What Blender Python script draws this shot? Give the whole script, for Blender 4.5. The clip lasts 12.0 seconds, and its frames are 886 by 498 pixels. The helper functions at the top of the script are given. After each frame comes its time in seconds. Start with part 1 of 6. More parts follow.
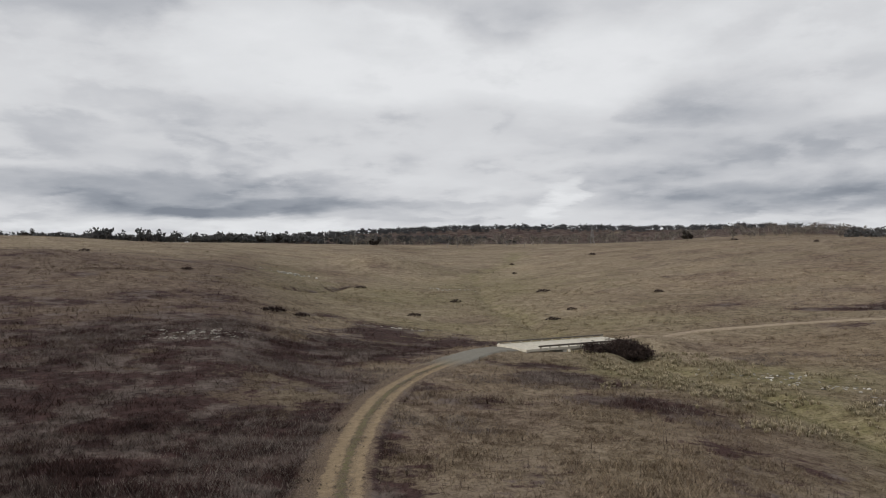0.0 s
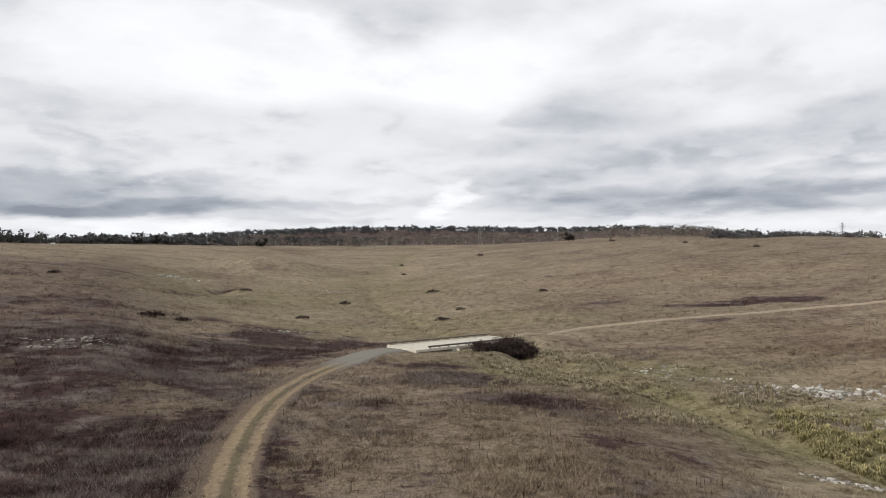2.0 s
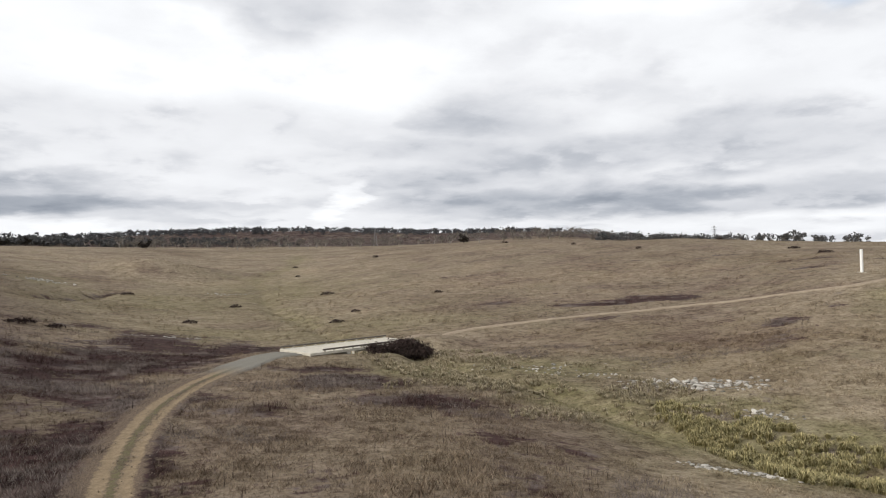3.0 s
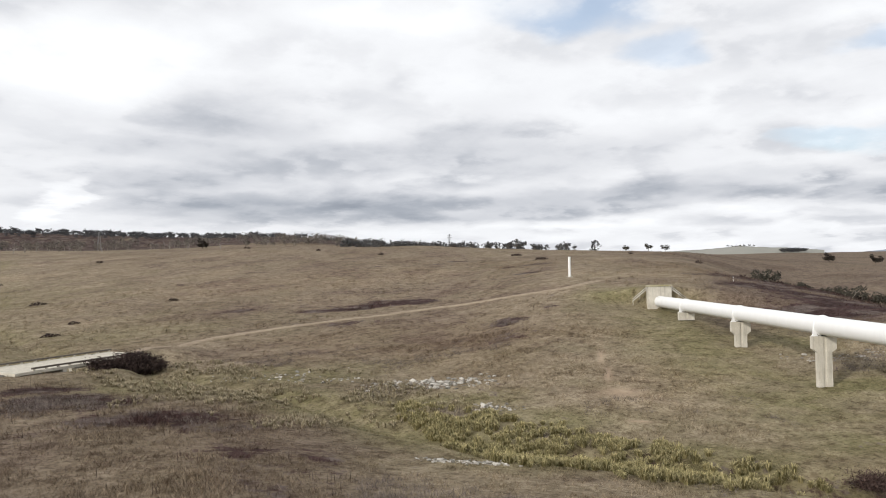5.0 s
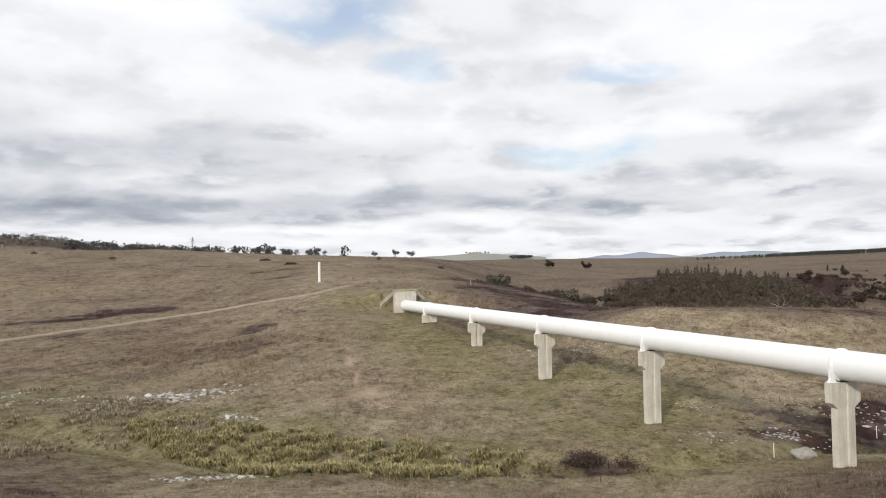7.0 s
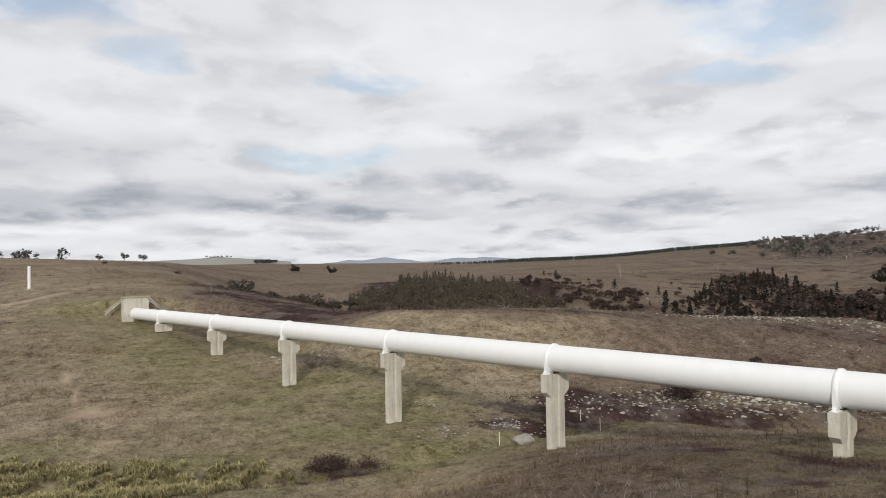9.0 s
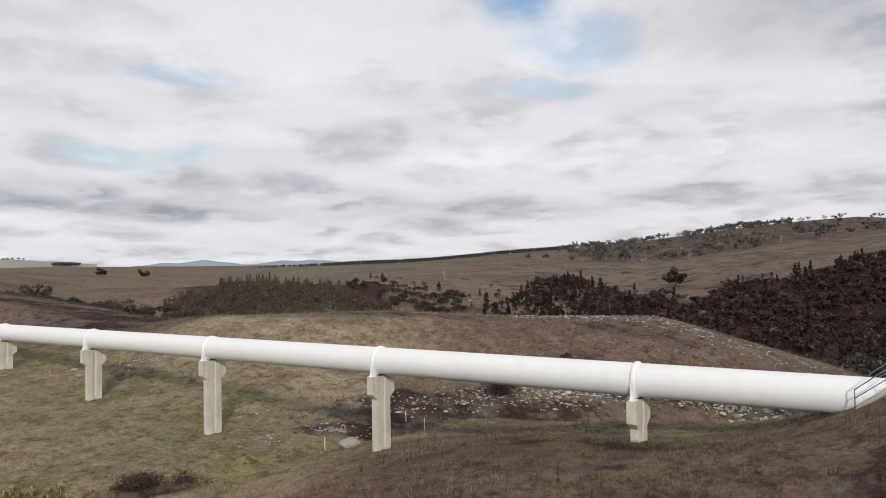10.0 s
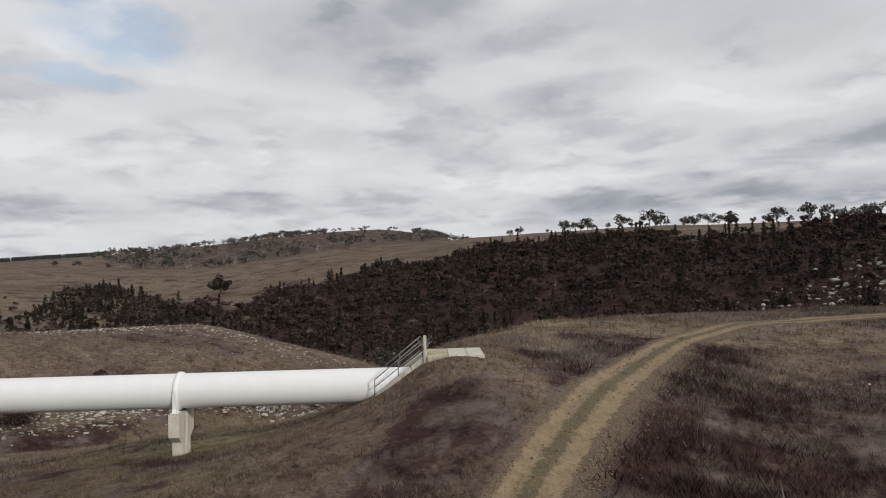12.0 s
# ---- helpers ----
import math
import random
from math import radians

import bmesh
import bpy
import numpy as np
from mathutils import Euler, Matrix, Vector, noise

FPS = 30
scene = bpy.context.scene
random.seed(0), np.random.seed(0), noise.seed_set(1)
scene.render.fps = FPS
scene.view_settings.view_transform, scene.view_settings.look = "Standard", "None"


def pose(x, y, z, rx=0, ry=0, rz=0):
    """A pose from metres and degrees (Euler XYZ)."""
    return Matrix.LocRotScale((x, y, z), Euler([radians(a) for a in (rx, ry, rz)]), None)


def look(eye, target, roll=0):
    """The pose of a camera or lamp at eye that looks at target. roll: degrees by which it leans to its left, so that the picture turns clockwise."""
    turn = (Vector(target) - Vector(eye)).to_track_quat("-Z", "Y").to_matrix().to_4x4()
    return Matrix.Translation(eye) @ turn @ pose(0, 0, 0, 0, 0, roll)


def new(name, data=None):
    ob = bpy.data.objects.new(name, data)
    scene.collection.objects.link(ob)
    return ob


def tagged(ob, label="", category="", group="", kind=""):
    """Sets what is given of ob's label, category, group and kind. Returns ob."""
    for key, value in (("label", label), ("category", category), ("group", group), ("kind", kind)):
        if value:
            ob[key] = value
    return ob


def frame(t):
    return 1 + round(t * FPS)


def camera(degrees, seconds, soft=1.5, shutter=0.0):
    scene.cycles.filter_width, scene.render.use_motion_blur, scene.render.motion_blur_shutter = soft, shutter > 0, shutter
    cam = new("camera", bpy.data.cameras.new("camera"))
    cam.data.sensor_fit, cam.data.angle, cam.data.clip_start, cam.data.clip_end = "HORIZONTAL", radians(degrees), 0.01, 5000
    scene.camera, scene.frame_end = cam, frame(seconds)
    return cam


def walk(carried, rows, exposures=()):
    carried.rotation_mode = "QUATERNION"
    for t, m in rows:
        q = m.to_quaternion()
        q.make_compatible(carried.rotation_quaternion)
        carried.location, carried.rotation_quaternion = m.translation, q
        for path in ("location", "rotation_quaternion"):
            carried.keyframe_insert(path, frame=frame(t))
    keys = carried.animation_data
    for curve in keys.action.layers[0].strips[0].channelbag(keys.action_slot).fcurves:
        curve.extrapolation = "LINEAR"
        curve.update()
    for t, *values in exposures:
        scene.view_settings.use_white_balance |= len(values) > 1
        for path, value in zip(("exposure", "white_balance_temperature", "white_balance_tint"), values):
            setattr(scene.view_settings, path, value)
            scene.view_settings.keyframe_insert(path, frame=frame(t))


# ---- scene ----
cam = camera(64.4, 12.0, soft=1.0)
walk(cam, [
    (0.0, pose(0, 0, 15, 91.23, 0.78, -0.00)),
    (0.5, pose(0, 0, 15, 91.22, 0.75, -0.37)),
    (1.0, pose(0, 0, 15, 91.24, 0.91, -3.44)),
    (1.5, pose(0, 0, 15, 91.22, 0.99, -6.30)),
    (2.0, pose(0, 0, 15, 91.18, 1.07, -8.96)),
    (2.5, pose(0, 0, 15, 91.15, 1.18, -12.91)),
    (4.5, pose(0, 0, 15, 91.16, 1.28, -32.79)),
    (5.0, pose(0, 0, 15, 91.18, 1.25, -38.02)),
    (5.5, pose(0, 0, 15, 91.19, 1.24, -42.41)),
    (6.0, pose(0, 0, 15, 91.21, 1.25, -48.01)),
    (6.5, pose(0, 0, 15, 91.15, 1.09, -53.15)),
    (7.0, pose(0, 0, 15, 91.19, 1.10, -58.17)),
    (9.0, pose(0, 0, 15, 91.22, 0.92, -78.66)),
    (9.5, pose(0, 0, 15, 91.21, 0.96, -84.40)),
    (10.0, pose(0, 0, 15, 91.24, 0.90, -92.69)),
    (10.5, pose(0, 0, 15, 91.21, 0.99, -101.09)),
    (11.0, pose(0, 0, 15, 91.22, 0.95, -109.88)),
    (11.5, pose(0, 0, 15, 91.21, 1.06, -119.03)),
    (12.0, pose(0, 0, 15, 91.19, 1.09, -128.50)),
], exposures=[(0.0, -0.11), (1.0, 0.06), (2.5, 0.3), (4.5, 0.32), (7.0, 0.33), (9.0, 0.11), (10.5, 0.03), (12.0, -0.1)])

# ---- world, sun ----
world = bpy.data.worlds.new("overcast_sky")
scene.world = world
world.use_nodes = True
WN, WL = world.node_tree.nodes, world.node_tree.links
WN.clear()


def wmath(op, a, b=None, c=None, clamp=False):
    n = WN.new("ShaderNodeMath")
    n.operation, n.use_clamp = op, clamp
    for i, v in enumerate((a, b, c)):
        if v is None:
            continue
        if isinstance(v, (int, float)):
            n.inputs[i].default_value = v
        else:
            WL.new(v, n.inputs[i])
    return n.outputs[0]


def wnoise(vec, scale, detail, rough, distort=0.0):
    n = WN.new("ShaderNodeTexNoise")
    WL.new(vec, n.inputs["Vector"])
    n.inputs["Scale"].default_value, n.inputs["Detail"].default_value = scale, detail
    n.inputs["Roughness"].default_value, n.inputs["Distortion"].default_value = rough, distort
    return n.outputs["Fac"]


def wcombine(x, y, z):
    n = WN.new("ShaderNodeCombineXYZ")
    for i, v in enumerate((x, y, z)):
        if isinstance(v, (int, float)):
            n.inputs[i].default_value = v
        else:
            WL.new(v, n.inputs[i])
    return n.outputs[0]


def wbillow(vec, stir, scale):
    """Rounded heaps of cloud, their edges stirred by a noise."""
    n = WN.new("ShaderNodeTexVoronoi")
    n.feature = "SMOOTH_F1"
    n.inputs["Smoothness"].default_value, n.inputs["Scale"].default_value = 0.5, scale
    push = WN.new("ShaderNodeVectorMath")
    push.operation = "ADD"
    amount = wmath("MULTIPLY", wmath("SUBTRACT", stir, 0.5), 1.1)
    WL.new(vec, push.inputs[0])
    WL.new(wcombine(amount, wmath("MULTIPLY", amount, -0.8), amount), push.inputs[1])
    WL.new(push.outputs[0], n.inputs["Vector"])
    return n.outputs["Distance"]


def cloud_world():
    coord = WN.new("ShaderNodeTexCoord").outputs["Generated"]
    sep = WN.new("ShaderNodeSeparateXYZ")
    WL.new(coord, sep.inputs[0])
    dx, dy, dz = sep.outputs
    az = wmath("MULTIPLY", wmath("ARCTAN2", dx, dy), 180 / math.pi)
    el = wmath("MULTIPLY", wmath("ARCSINE", dz), 180 / math.pi)
    # a flat deck seen from below: its banks crowd together towards the horizon
    deep = wmath("ADD", wmath("MAXIMUM", dz, 0.0), 0.20)
    px, py = wmath("DIVIDE", dx, deep), wmath("DIVIDE", dy, deep)

    def deck(lift, layer):
        return wcombine(wmath("MULTIPLY", px, lift), wmath("MULTIPLY", py, lift), layer)

    big = wnoise(deck(1.0, 0.0), 0.60, 5.0, 0.5, 0.3)
    stir = wnoise(deck(1.0, 5.0), 2.2, 7.0, 0.55)
    soft = wnoise(deck(1.0, 7.3), 1.5, 7.0, 0.5)
    heap, heap_above = wbillow(deck(1.0, 7.3), stir, 2.5), wbillow(deck(0.965, 7.3), stir, 2.5)
    fine = wmath("MULTIPLY_ADD", heap, 0.38, wmath("MULTIPLY", soft, 0.62))
    above = wmath("MULTIPLY_ADD", heap_above, 0.38, wmath("MULTIPLY", soft, 0.62))
    wisp = wnoise(deck(1.0, 2.6), 5.0, 8.0, 0.6, 0.2)
    warp = wnoise(deck(1.0, 3.1), 1.2, 7.0, 0.55, 0.2)
    warp2 = wnoise(deck(1.0, 11.7), 1.3, 7.0, 0.55, 0.2)
    azw = wmath("ADD", az, wmath("MULTIPLY", wmath("SUBTRACT", warp, 0.5), 20.0))
    elw = wmath("ADD", el, wmath("MULTIPLY", wmath("SUBTRACT", warp2, 0.5), wmath("MINIMUM", wmath("MULTIPLY_ADD", el, 0.5, 1.2), 9.0)))
    # a smooth sheet to the north, broken cumulus to the east and south
    lumpy = WN.new("ShaderNodeMapRange")
    WL.new(az, lumpy.inputs[0])
    for i, q in ((1, 30.0), (2, 85.0), (3, 0.65), (4, 0.9)):
        lumpy.inputs[i].default_value = q
    lumpy = lumpy.outputs[0]

    def mass(total, a, e, wa, we, amount):
        u = wmath("MULTIPLY", wmath("SUBTRACT", azw, a), 1 / wa)
        v = wmath("MULTIPLY", wmath("SUBTRACT", elw, e), 1 / we)
        r = wmath("ADD", wmath("MULTIPLY", u, u), wmath("MULTIPLY", v, v))
        n = WN.new("ShaderNodeMapRange")
        n.interpolation_type = "SMOOTHSTEP"
        WL.new(r, n.inputs[0])
        for i, q in ((1, 1.7), (2, 0.15), (3, 0.0), (4, 1.0)):
            n.inputs[i].default_value = q
        g = n.outputs[0]
        return wmath("MULTIPLY_ADD", g, amount, total)

    # brightness of the cloud base
    value = wmath("MULTIPLY_ADD", wmath("SUBTRACT", big, 0.5), 0.34, 0.79)
    # cloud bodies with soft edges against the brighter deck behind them
    body = WN.new("ShaderNodeMapRange")
    body.interpolation_type = "SMOOTHSTEP"
    WL.new(wmath("MULTIPLY_ADD", wmath("SUBTRACT", wisp, 0.5), 0.16, fine), body.inputs[0])
    for i, q in ((1, 0.36), (2, 0.56), (3, -0.5), (4, 0.5)):
        body.inputs[i].default_value = q
    value = wmath("MULTIPLY_ADD", wmath("MULTIPLY", body.outputs[0], lumpy), 0.23, value)
    # lit tops and grey undersides of the banks
    value = wmath("MULTIPLY_ADD", wmath("MULTIPLY", wmath("SUBTRACT", fine, above), lumpy), 1.0, value)
    value = wmath("MULTIPLY_ADD", wmath("SUBTRACT", wisp, 0.5), 0.14, value)
    for m in DARK_CLOUDS:
        value = mass(value, *m)
    for m in BRIGHT_CLOUDS:
        value = mass(value, *m)
    value = wmath("MULTIPLY", wmath("MINIMUM", wmath("MAXIMUM", value, 0.16), 1.08), 1 / 1.2)
    ramp = WN.new("ShaderNodeValToRGB")
    WL.new(value, ramp.inputs[0])
    cr = ramp.color_ramp
    cr.elements[0].position, cr.elements[0].color = 0.083, (0.20, 0.225, 0.27, 1)
    cr.elements[1].position, cr.elements[1].color = 1.0, (0.90, 0.91, 0.93, 1)
    for pos, col in ((0.292, (0.34, 0.365, 0.41, 1)), (0.5, (0.54, 0.555, 0.59, 1)), (0.667, (0.685, 0.695, 0.72, 1)), (0.833, (0.775, 0.788, 0.81, 1))):
        e = cr.elements.new(pos)
        e.color = col
    sky = WN.new("ShaderNodeTexSky")
    sky.sky_type, sky.sun_disc = "NISHITA", False
    sky.sun_elevation, sky.sun_rotation = radians(SUN_EL), radians(SUN_AZ)
    skyc = WN.new("ShaderNodeVectorMath")
    skyc.operation = "SCALE"
    WL.new(sky.outputs[0], skyc.inputs[0])
    skyc.inputs["Scale"].default_value = 0.13
    gap = 0.0
    for m in BLUE_GAPS:
        gap = mass(gap, *m)
    gap = wmath("MULTIPLY", gap, wmath("MULTIPLY_ADD", wmath("SUBTRACT", 0.52, fine), 6.0, 0.5, clamp=True), clamp=True)
    mix = WN.new("ShaderNodeMix")
    mix.data_type = "RGBA"
    WL.new(gap, mix.inputs[0])
    WL.new(ramp.outputs[0], mix.inputs[6])
    WL.new(skyc.outputs[0], mix.inputs[7])
    bg = WN.new("ShaderNodeBackground")
    WL.new(mix.outputs[2], bg.inputs[0])
    bg.inputs[1].default_value = 1.0
    out = WN.new("ShaderNodeOutputWorld")
    WL.new(bg.outputs[0], out.inputs[0])


SUN_EL, SUN_AZ = 24, -95
# bearing, elevation, half widths (degrees), change of brightness
DARK_CLOUDS = [(-20, 5.4, 16, 1.6, -0.40), (-14, 4.6, 12, 0.8, -0.22), (-24, 7.5, 10, 1.2, -0.08), (-29, 20.5, 10, 3.8, -0.32), (4, 20.6, 7.0, 3.0, -0.15), (-6, 10, 26, 2.6, -0.09), (22, 8.0, 11, 4.0, -0.17), (26, 4.4, 13, 1.3, -0.27), (12, 6.6, 10, 1.0, -0.14),
               (24, 12, 8, 2.0, -0.09), (44, 8.5, 12, 2.6, -0.15), (46, 4.6, 15, 1.3, -0.28), (75, 3.8, 14, 0.9, -0.16), (97, 4.2, 12, 0.9, -0.12), (66, 5.5, 12, 1.4, -0.18), (80, 8.0, 10, 1.6, -0.12), (72, 12.5, 7, 1.3, -0.10), (92, 11, 9, 1.5, -0.12), (88, 5.2, 16, 0.9, -0.12),
               (121, 19, 11, 4.0, -0.24), (108, 13, 8, 1.8, -0.14), (125, 9.5, 9, 1.6, -0.14), (146, 17, 16, 2.6, -0.18), (148, 5.0, 18, 1.2, -0.24), (158, 9.0, 9, 1.4, -0.18), (138, 12.5, 9, 1.2, -0.12), (115, 5.0, 12, 0.8, -0.12)]
BRIGHT_CLOUDS = [(-9, 16.5, 13, 4.2, 0.20), (11, 15.5, 9, 3.6, 0.18), (9.5, 4.8, 1.8, 1.6, 0.26), (-31, 9.4, 3.5, 1.2, 0.20), (-15, 3.0, 20, 0.5, 0.16), (30, 16, 14, 5, 0.08), (57, 13, 12, 3.5, 0.08), (38, 20, 9, 2, 0.12), (60, 3.2, 24, 0.5, 0.12),
                 (80, 17, 12, 2.5, 0.12), (76, 10, 8, 1.2, 0.10), (96, 8, 7, 1.2, 0.12), (103, 17, 4, 3.5, 0.16), (134, 6.6, 12, 0.7, 0.12), (150, 12.2, 11, 0.9, 0.14), (112, 8.0, 9, 1.1, 0.12)]
BLUE_GAPS = [(49, 21, 8, 2.2, 0.62), (56, 17, 4, 1.2, 0.35), (99.5, 21.2, 4.2, 2.6, 1.2), (88, 23, 8, 1.6, 0.6), (103, 14, 5, 1.0, 0.4), (73, 15, 5, 1.0, 0.35), (104, 17.5, 5, 1.8, 0.5), (70, 8.5, 6, 0.8, 0.35)]
cloud_world()

sun = new("sun", bpy.data.lights.new("sun", "SUN"))
sun.data.energy, sun.data.angle, sun.data.color = 2.3, radians(5), (1.0, 0.95, 0.88)
sun.matrix_world = look((math.sin(radians(SUN_AZ)) * 100, math.cos(radians(SUN_AZ)) * 100, 100 * math.tan(radians(SUN_EL))), (0, 0, 0))

# ---- materials ----
class Nodes:
    """A small writer of node materials."""

    def __init__(self, name):
        self.mat = bpy.data.materials.new(name)
        self.mat.use_nodes = True
        self.n, self.l = self.mat.node_tree.nodes, self.mat.node_tree.links
        self.bsdf = self.n["Principled BSDF"]

    def put(self, sock, v):
        if isinstance(v, (int, float)):
            sock.default_value = v
        elif isinstance(v, tuple):
            sock.default_value = (*v, 1) if len(v) == 3 and sock.type == "RGBA" else v
        else:
            self.l.new(v, sock)

    def pos(self):
        return self.n.new("ShaderNodeNewGeometry").outputs["Position"]

    def obj(self):
        return self.n.new("ShaderNodeTexCoord").outputs["Object"]

    def island(self):
        return self.n.new("ShaderNodeNewGeometry").outputs["Random Per Island"]

    def rand(self):
        return self.n.new("ShaderNodeObjectInfo").outputs["Random"]

    def attr(self, name):
        a = self.n.new("ShaderNodeAttribute")
        a.attribute_name = name
        return a.outputs["Fac"]

    def scaled(self, vec, s):
        m = self.n.new("ShaderNodeMapping")
        self.l.new(vec, m.inputs["Vector"])
        m.inputs["Scale"].default_value = s
        return m.outputs[0]

    def noise(self, vec, scale, detail=4.0, rough=0.55, distort=0.0):
        t = self.n.new("ShaderNodeTexNoise")
        self.l.new(vec, t.inputs["Vector"])
        t.inputs["Scale"].default_value, t.inputs["Detail"].default_value = scale, detail
        t.inputs["Roughness"].default_value, t.inputs["Distortion"].default_value = rough, distort
        return t.outputs["Fac"]

    def ramp(self, fac, *stops):
        r = self.n.new("ShaderNodeValToRGB")
        self.put(r.inputs[0], fac)
        e = r.color_ramp.elements
        while len(e) < len(stops):
            e.new(0.5)
        for s, (p, c) in zip(e, stops):
            s.position = p
            s.color = (c, c, c, 1) if isinstance(c, (int, float)) else (*c, 1)
        return r.outputs[0]

    def mix(self, fac, a, b, blend="MIX"):
        m = self.n.new("ShaderNodeMix")
        m.data_type, m.blend_type = "RGBA", blend
        self.put(m.inputs[0], fac)
        self.put(m.inputs[6], a)
        self.put(m.inputs[7], b)
        return m.outputs[2]

    def math(self, op, a, b=0.0, clamp=False):
        m = self.n.new("ShaderNodeMath")
        m.operation, m.use_clamp = op, clamp
        self.put(m.inputs[0], a)
        self.put(m.inputs[1], b)
        return m.outputs[0]

    def bump(self, height, strength, dist):
        b = self.n.new("ShaderNodeBump")
        self.l.new(height, b.inputs["Height"])
        b.inputs["Strength"].default_value, b.inputs["Distance"].default_value = strength, dist
        self.l.new(b.outputs[0], self.bsdf.inputs["Normal"])

    def done(self, color, rough=0.85, metal=0.0, spec=0.3):
        self.put(self.bsdf.inputs["Base Color"], color)
        self.put(self.bsdf.inputs["Roughness"], rough)
        self.put(self.bsdf.inputs["Metallic"], metal)
        self.put(self.bsdf.inputs["Specular IOR Level"], spec)
        return self.mat


def ground_colour(k):
    """The grassland's colours: straw, brown and rusty patches, green by the creek, dark heathland that also carries
    painted shade, and bare earth.
    """
    p = k.pos()
    broad = k.noise(p, 0.016, 6, 0.6, 0.4)
    n2, n3 = k.noise(p, 0.07, 7, 0.62), k.noise(p, 0.42, 6, 0.62)
    rust, pale = k.noise(p, 0.05, 8, 0.66), k.noise(p, 0.13, 7, 0.64, 0.5)
    tuft = k.noise(p, 1.5, 5, 0.62)
    grain = k.noise(p, 3.5, 4, 0.7)
    mottle = k.math("ADD", k.math("MULTIPLY", n3, 0.55), k.math("MULTIPLY", tuft, 0.45))
    dry = k.ramp(mottle, (0.36, (0.140, 0.106, 0.070)), (0.50, (0.258, 0.208, 0.142)), (0.62, (0.360, 0.298, 0.212)))
    dry = k.mix(k.ramp(pale, (0.46, 0.0), (0.66, 0.6)), dry, (0.365, 0.302, 0.218))
    dry = k.mix(k.ramp(rust, (0.48, 0.0), (0.62, 0.65)), dry, k.ramp(mottle, (0.38, (0.085, 0.055, 0.043)), (0.62, (0.205, 0.148, 0.115))))
    dry = k.mix(k.ramp(n2, (0.34, 0.5), (0.46, 0.0)), dry, (0.205, 0.176, 0.108))
    green = k.ramp(mottle, (0.36, (0.118, 0.108, 0.048)), (0.50, (0.195, 0.180, 0.084)), (0.64, (0.300, 0.268, 0.142)))
    heath_shade = k.ramp(mottle, (0.38, (0.013, 0.0058, 0.0058)), (0.64, (0.068, 0.037, 0.034)))
    heath_shade = k.mix(k.math("MULTIPLY", k.ramp(k.noise(p, 0.19, 6, 0.68), (0.475, 0.0), (0.575, 0.9)), k.ramp(k.attr("heath_shade"), (0.86, 1.0), (0.94, 0.0))), heath_shade, k.ramp(mottle, (0.38, (0.056, 0.043, 0.038)), (0.62, (0.168, 0.135, 0.118))))
    bare = k.ramp(n3, (0.3, (0.31, 0.228, 0.160)), (0.7, (0.47, 0.365, 0.26)))
    dry = k.mix(k.math("MULTIPLY", k.attr("brown"), 0.85), dry, k.ramp(mottle, (0.36, (0.074, 0.050, 0.038)), (0.50, (0.132, 0.096, 0.074)), (0.64, (0.208, 0.158, 0.125))))
    dry = k.mix(k.ramp(broad, (0.36, 0.5), (0.48, 0.0)), dry, k.mix(1.0, dry, (0.60, 0.53, 0.48), "MULTIPLY"))
    dry = k.mix(k.ramp(broad, (0.52, 0.0), (0.64, 0.45)), dry, k.mix(1.0, dry, (1.30, 1.28, 1.22), "MULTIPLY"))
    gfac = k.math("MULTIPLY", k.attr("green"), k.ramp(pale, (0.38, 1.0), (0.64, 0.45)), True)
    c = k.mix(gfac, dry, green)
    c = k.mix(k.ramp(grain, (0.36, 0.7), (0.52, 0.0)), c, k.mix(1.0, c, (0.38, 0.35, 0.33), "MULTIPLY"))
    c = k.mix(k.ramp(k.noise(p, 0.8, 5, 0.66), (0.54, 0.0), (0.62, 0.65)), c, k.mix(1.0, c, (0.48, 0.43, 0.40), "MULTIPLY"))
    wild = k.math("ADD", k.attr("heath_shade"), k.math("MULTIPLY", k.math("SUBTRACT", n2, 0.5), 2.4))
    wild = k.math("ADD", wild, k.math("MULTIPLY", k.math("SUBTRACT", mottle, 0.5), 2.0))
    c = k.mix(k.ramp(wild, (0.44, 0.0), (0.62, 0.96)), c, heath_shade)
    c = k.mix(k.attr("bare"), c, bare)
    return c, k.math("ADD", grain, mottle)


def mat_ground():
    k = Nodes("dry_grassland")
    c, relief_of = ground_colour(k)
    k.bump(relief_of, 0.7, 0.2)
    return k.done(c, 0.95, 0, 0.1)


def mat_blades(name, light, dark):
    """Grass that takes the colour of the patch it grows in, each blade a little lighter or darker."""
    k = Nodes(name)
    c, _ = ground_colour(k)
    r = k.island()
    c = k.mix(k.ramp(r, (0.0, 0.85), (0.45, 0.0)), c, k.mix(1.0, c, dark, "MULTIPLY"))
    c = k.mix(k.ramp(r, (0.5, 0.0), (1.0, 0.75)), c, k.mix(0.14, k.mix(1.0, c, (1.75, 1.72, 1.68), "MULTIPLY"), light))
    return k.done(c, 0.9, 0, 0.15)


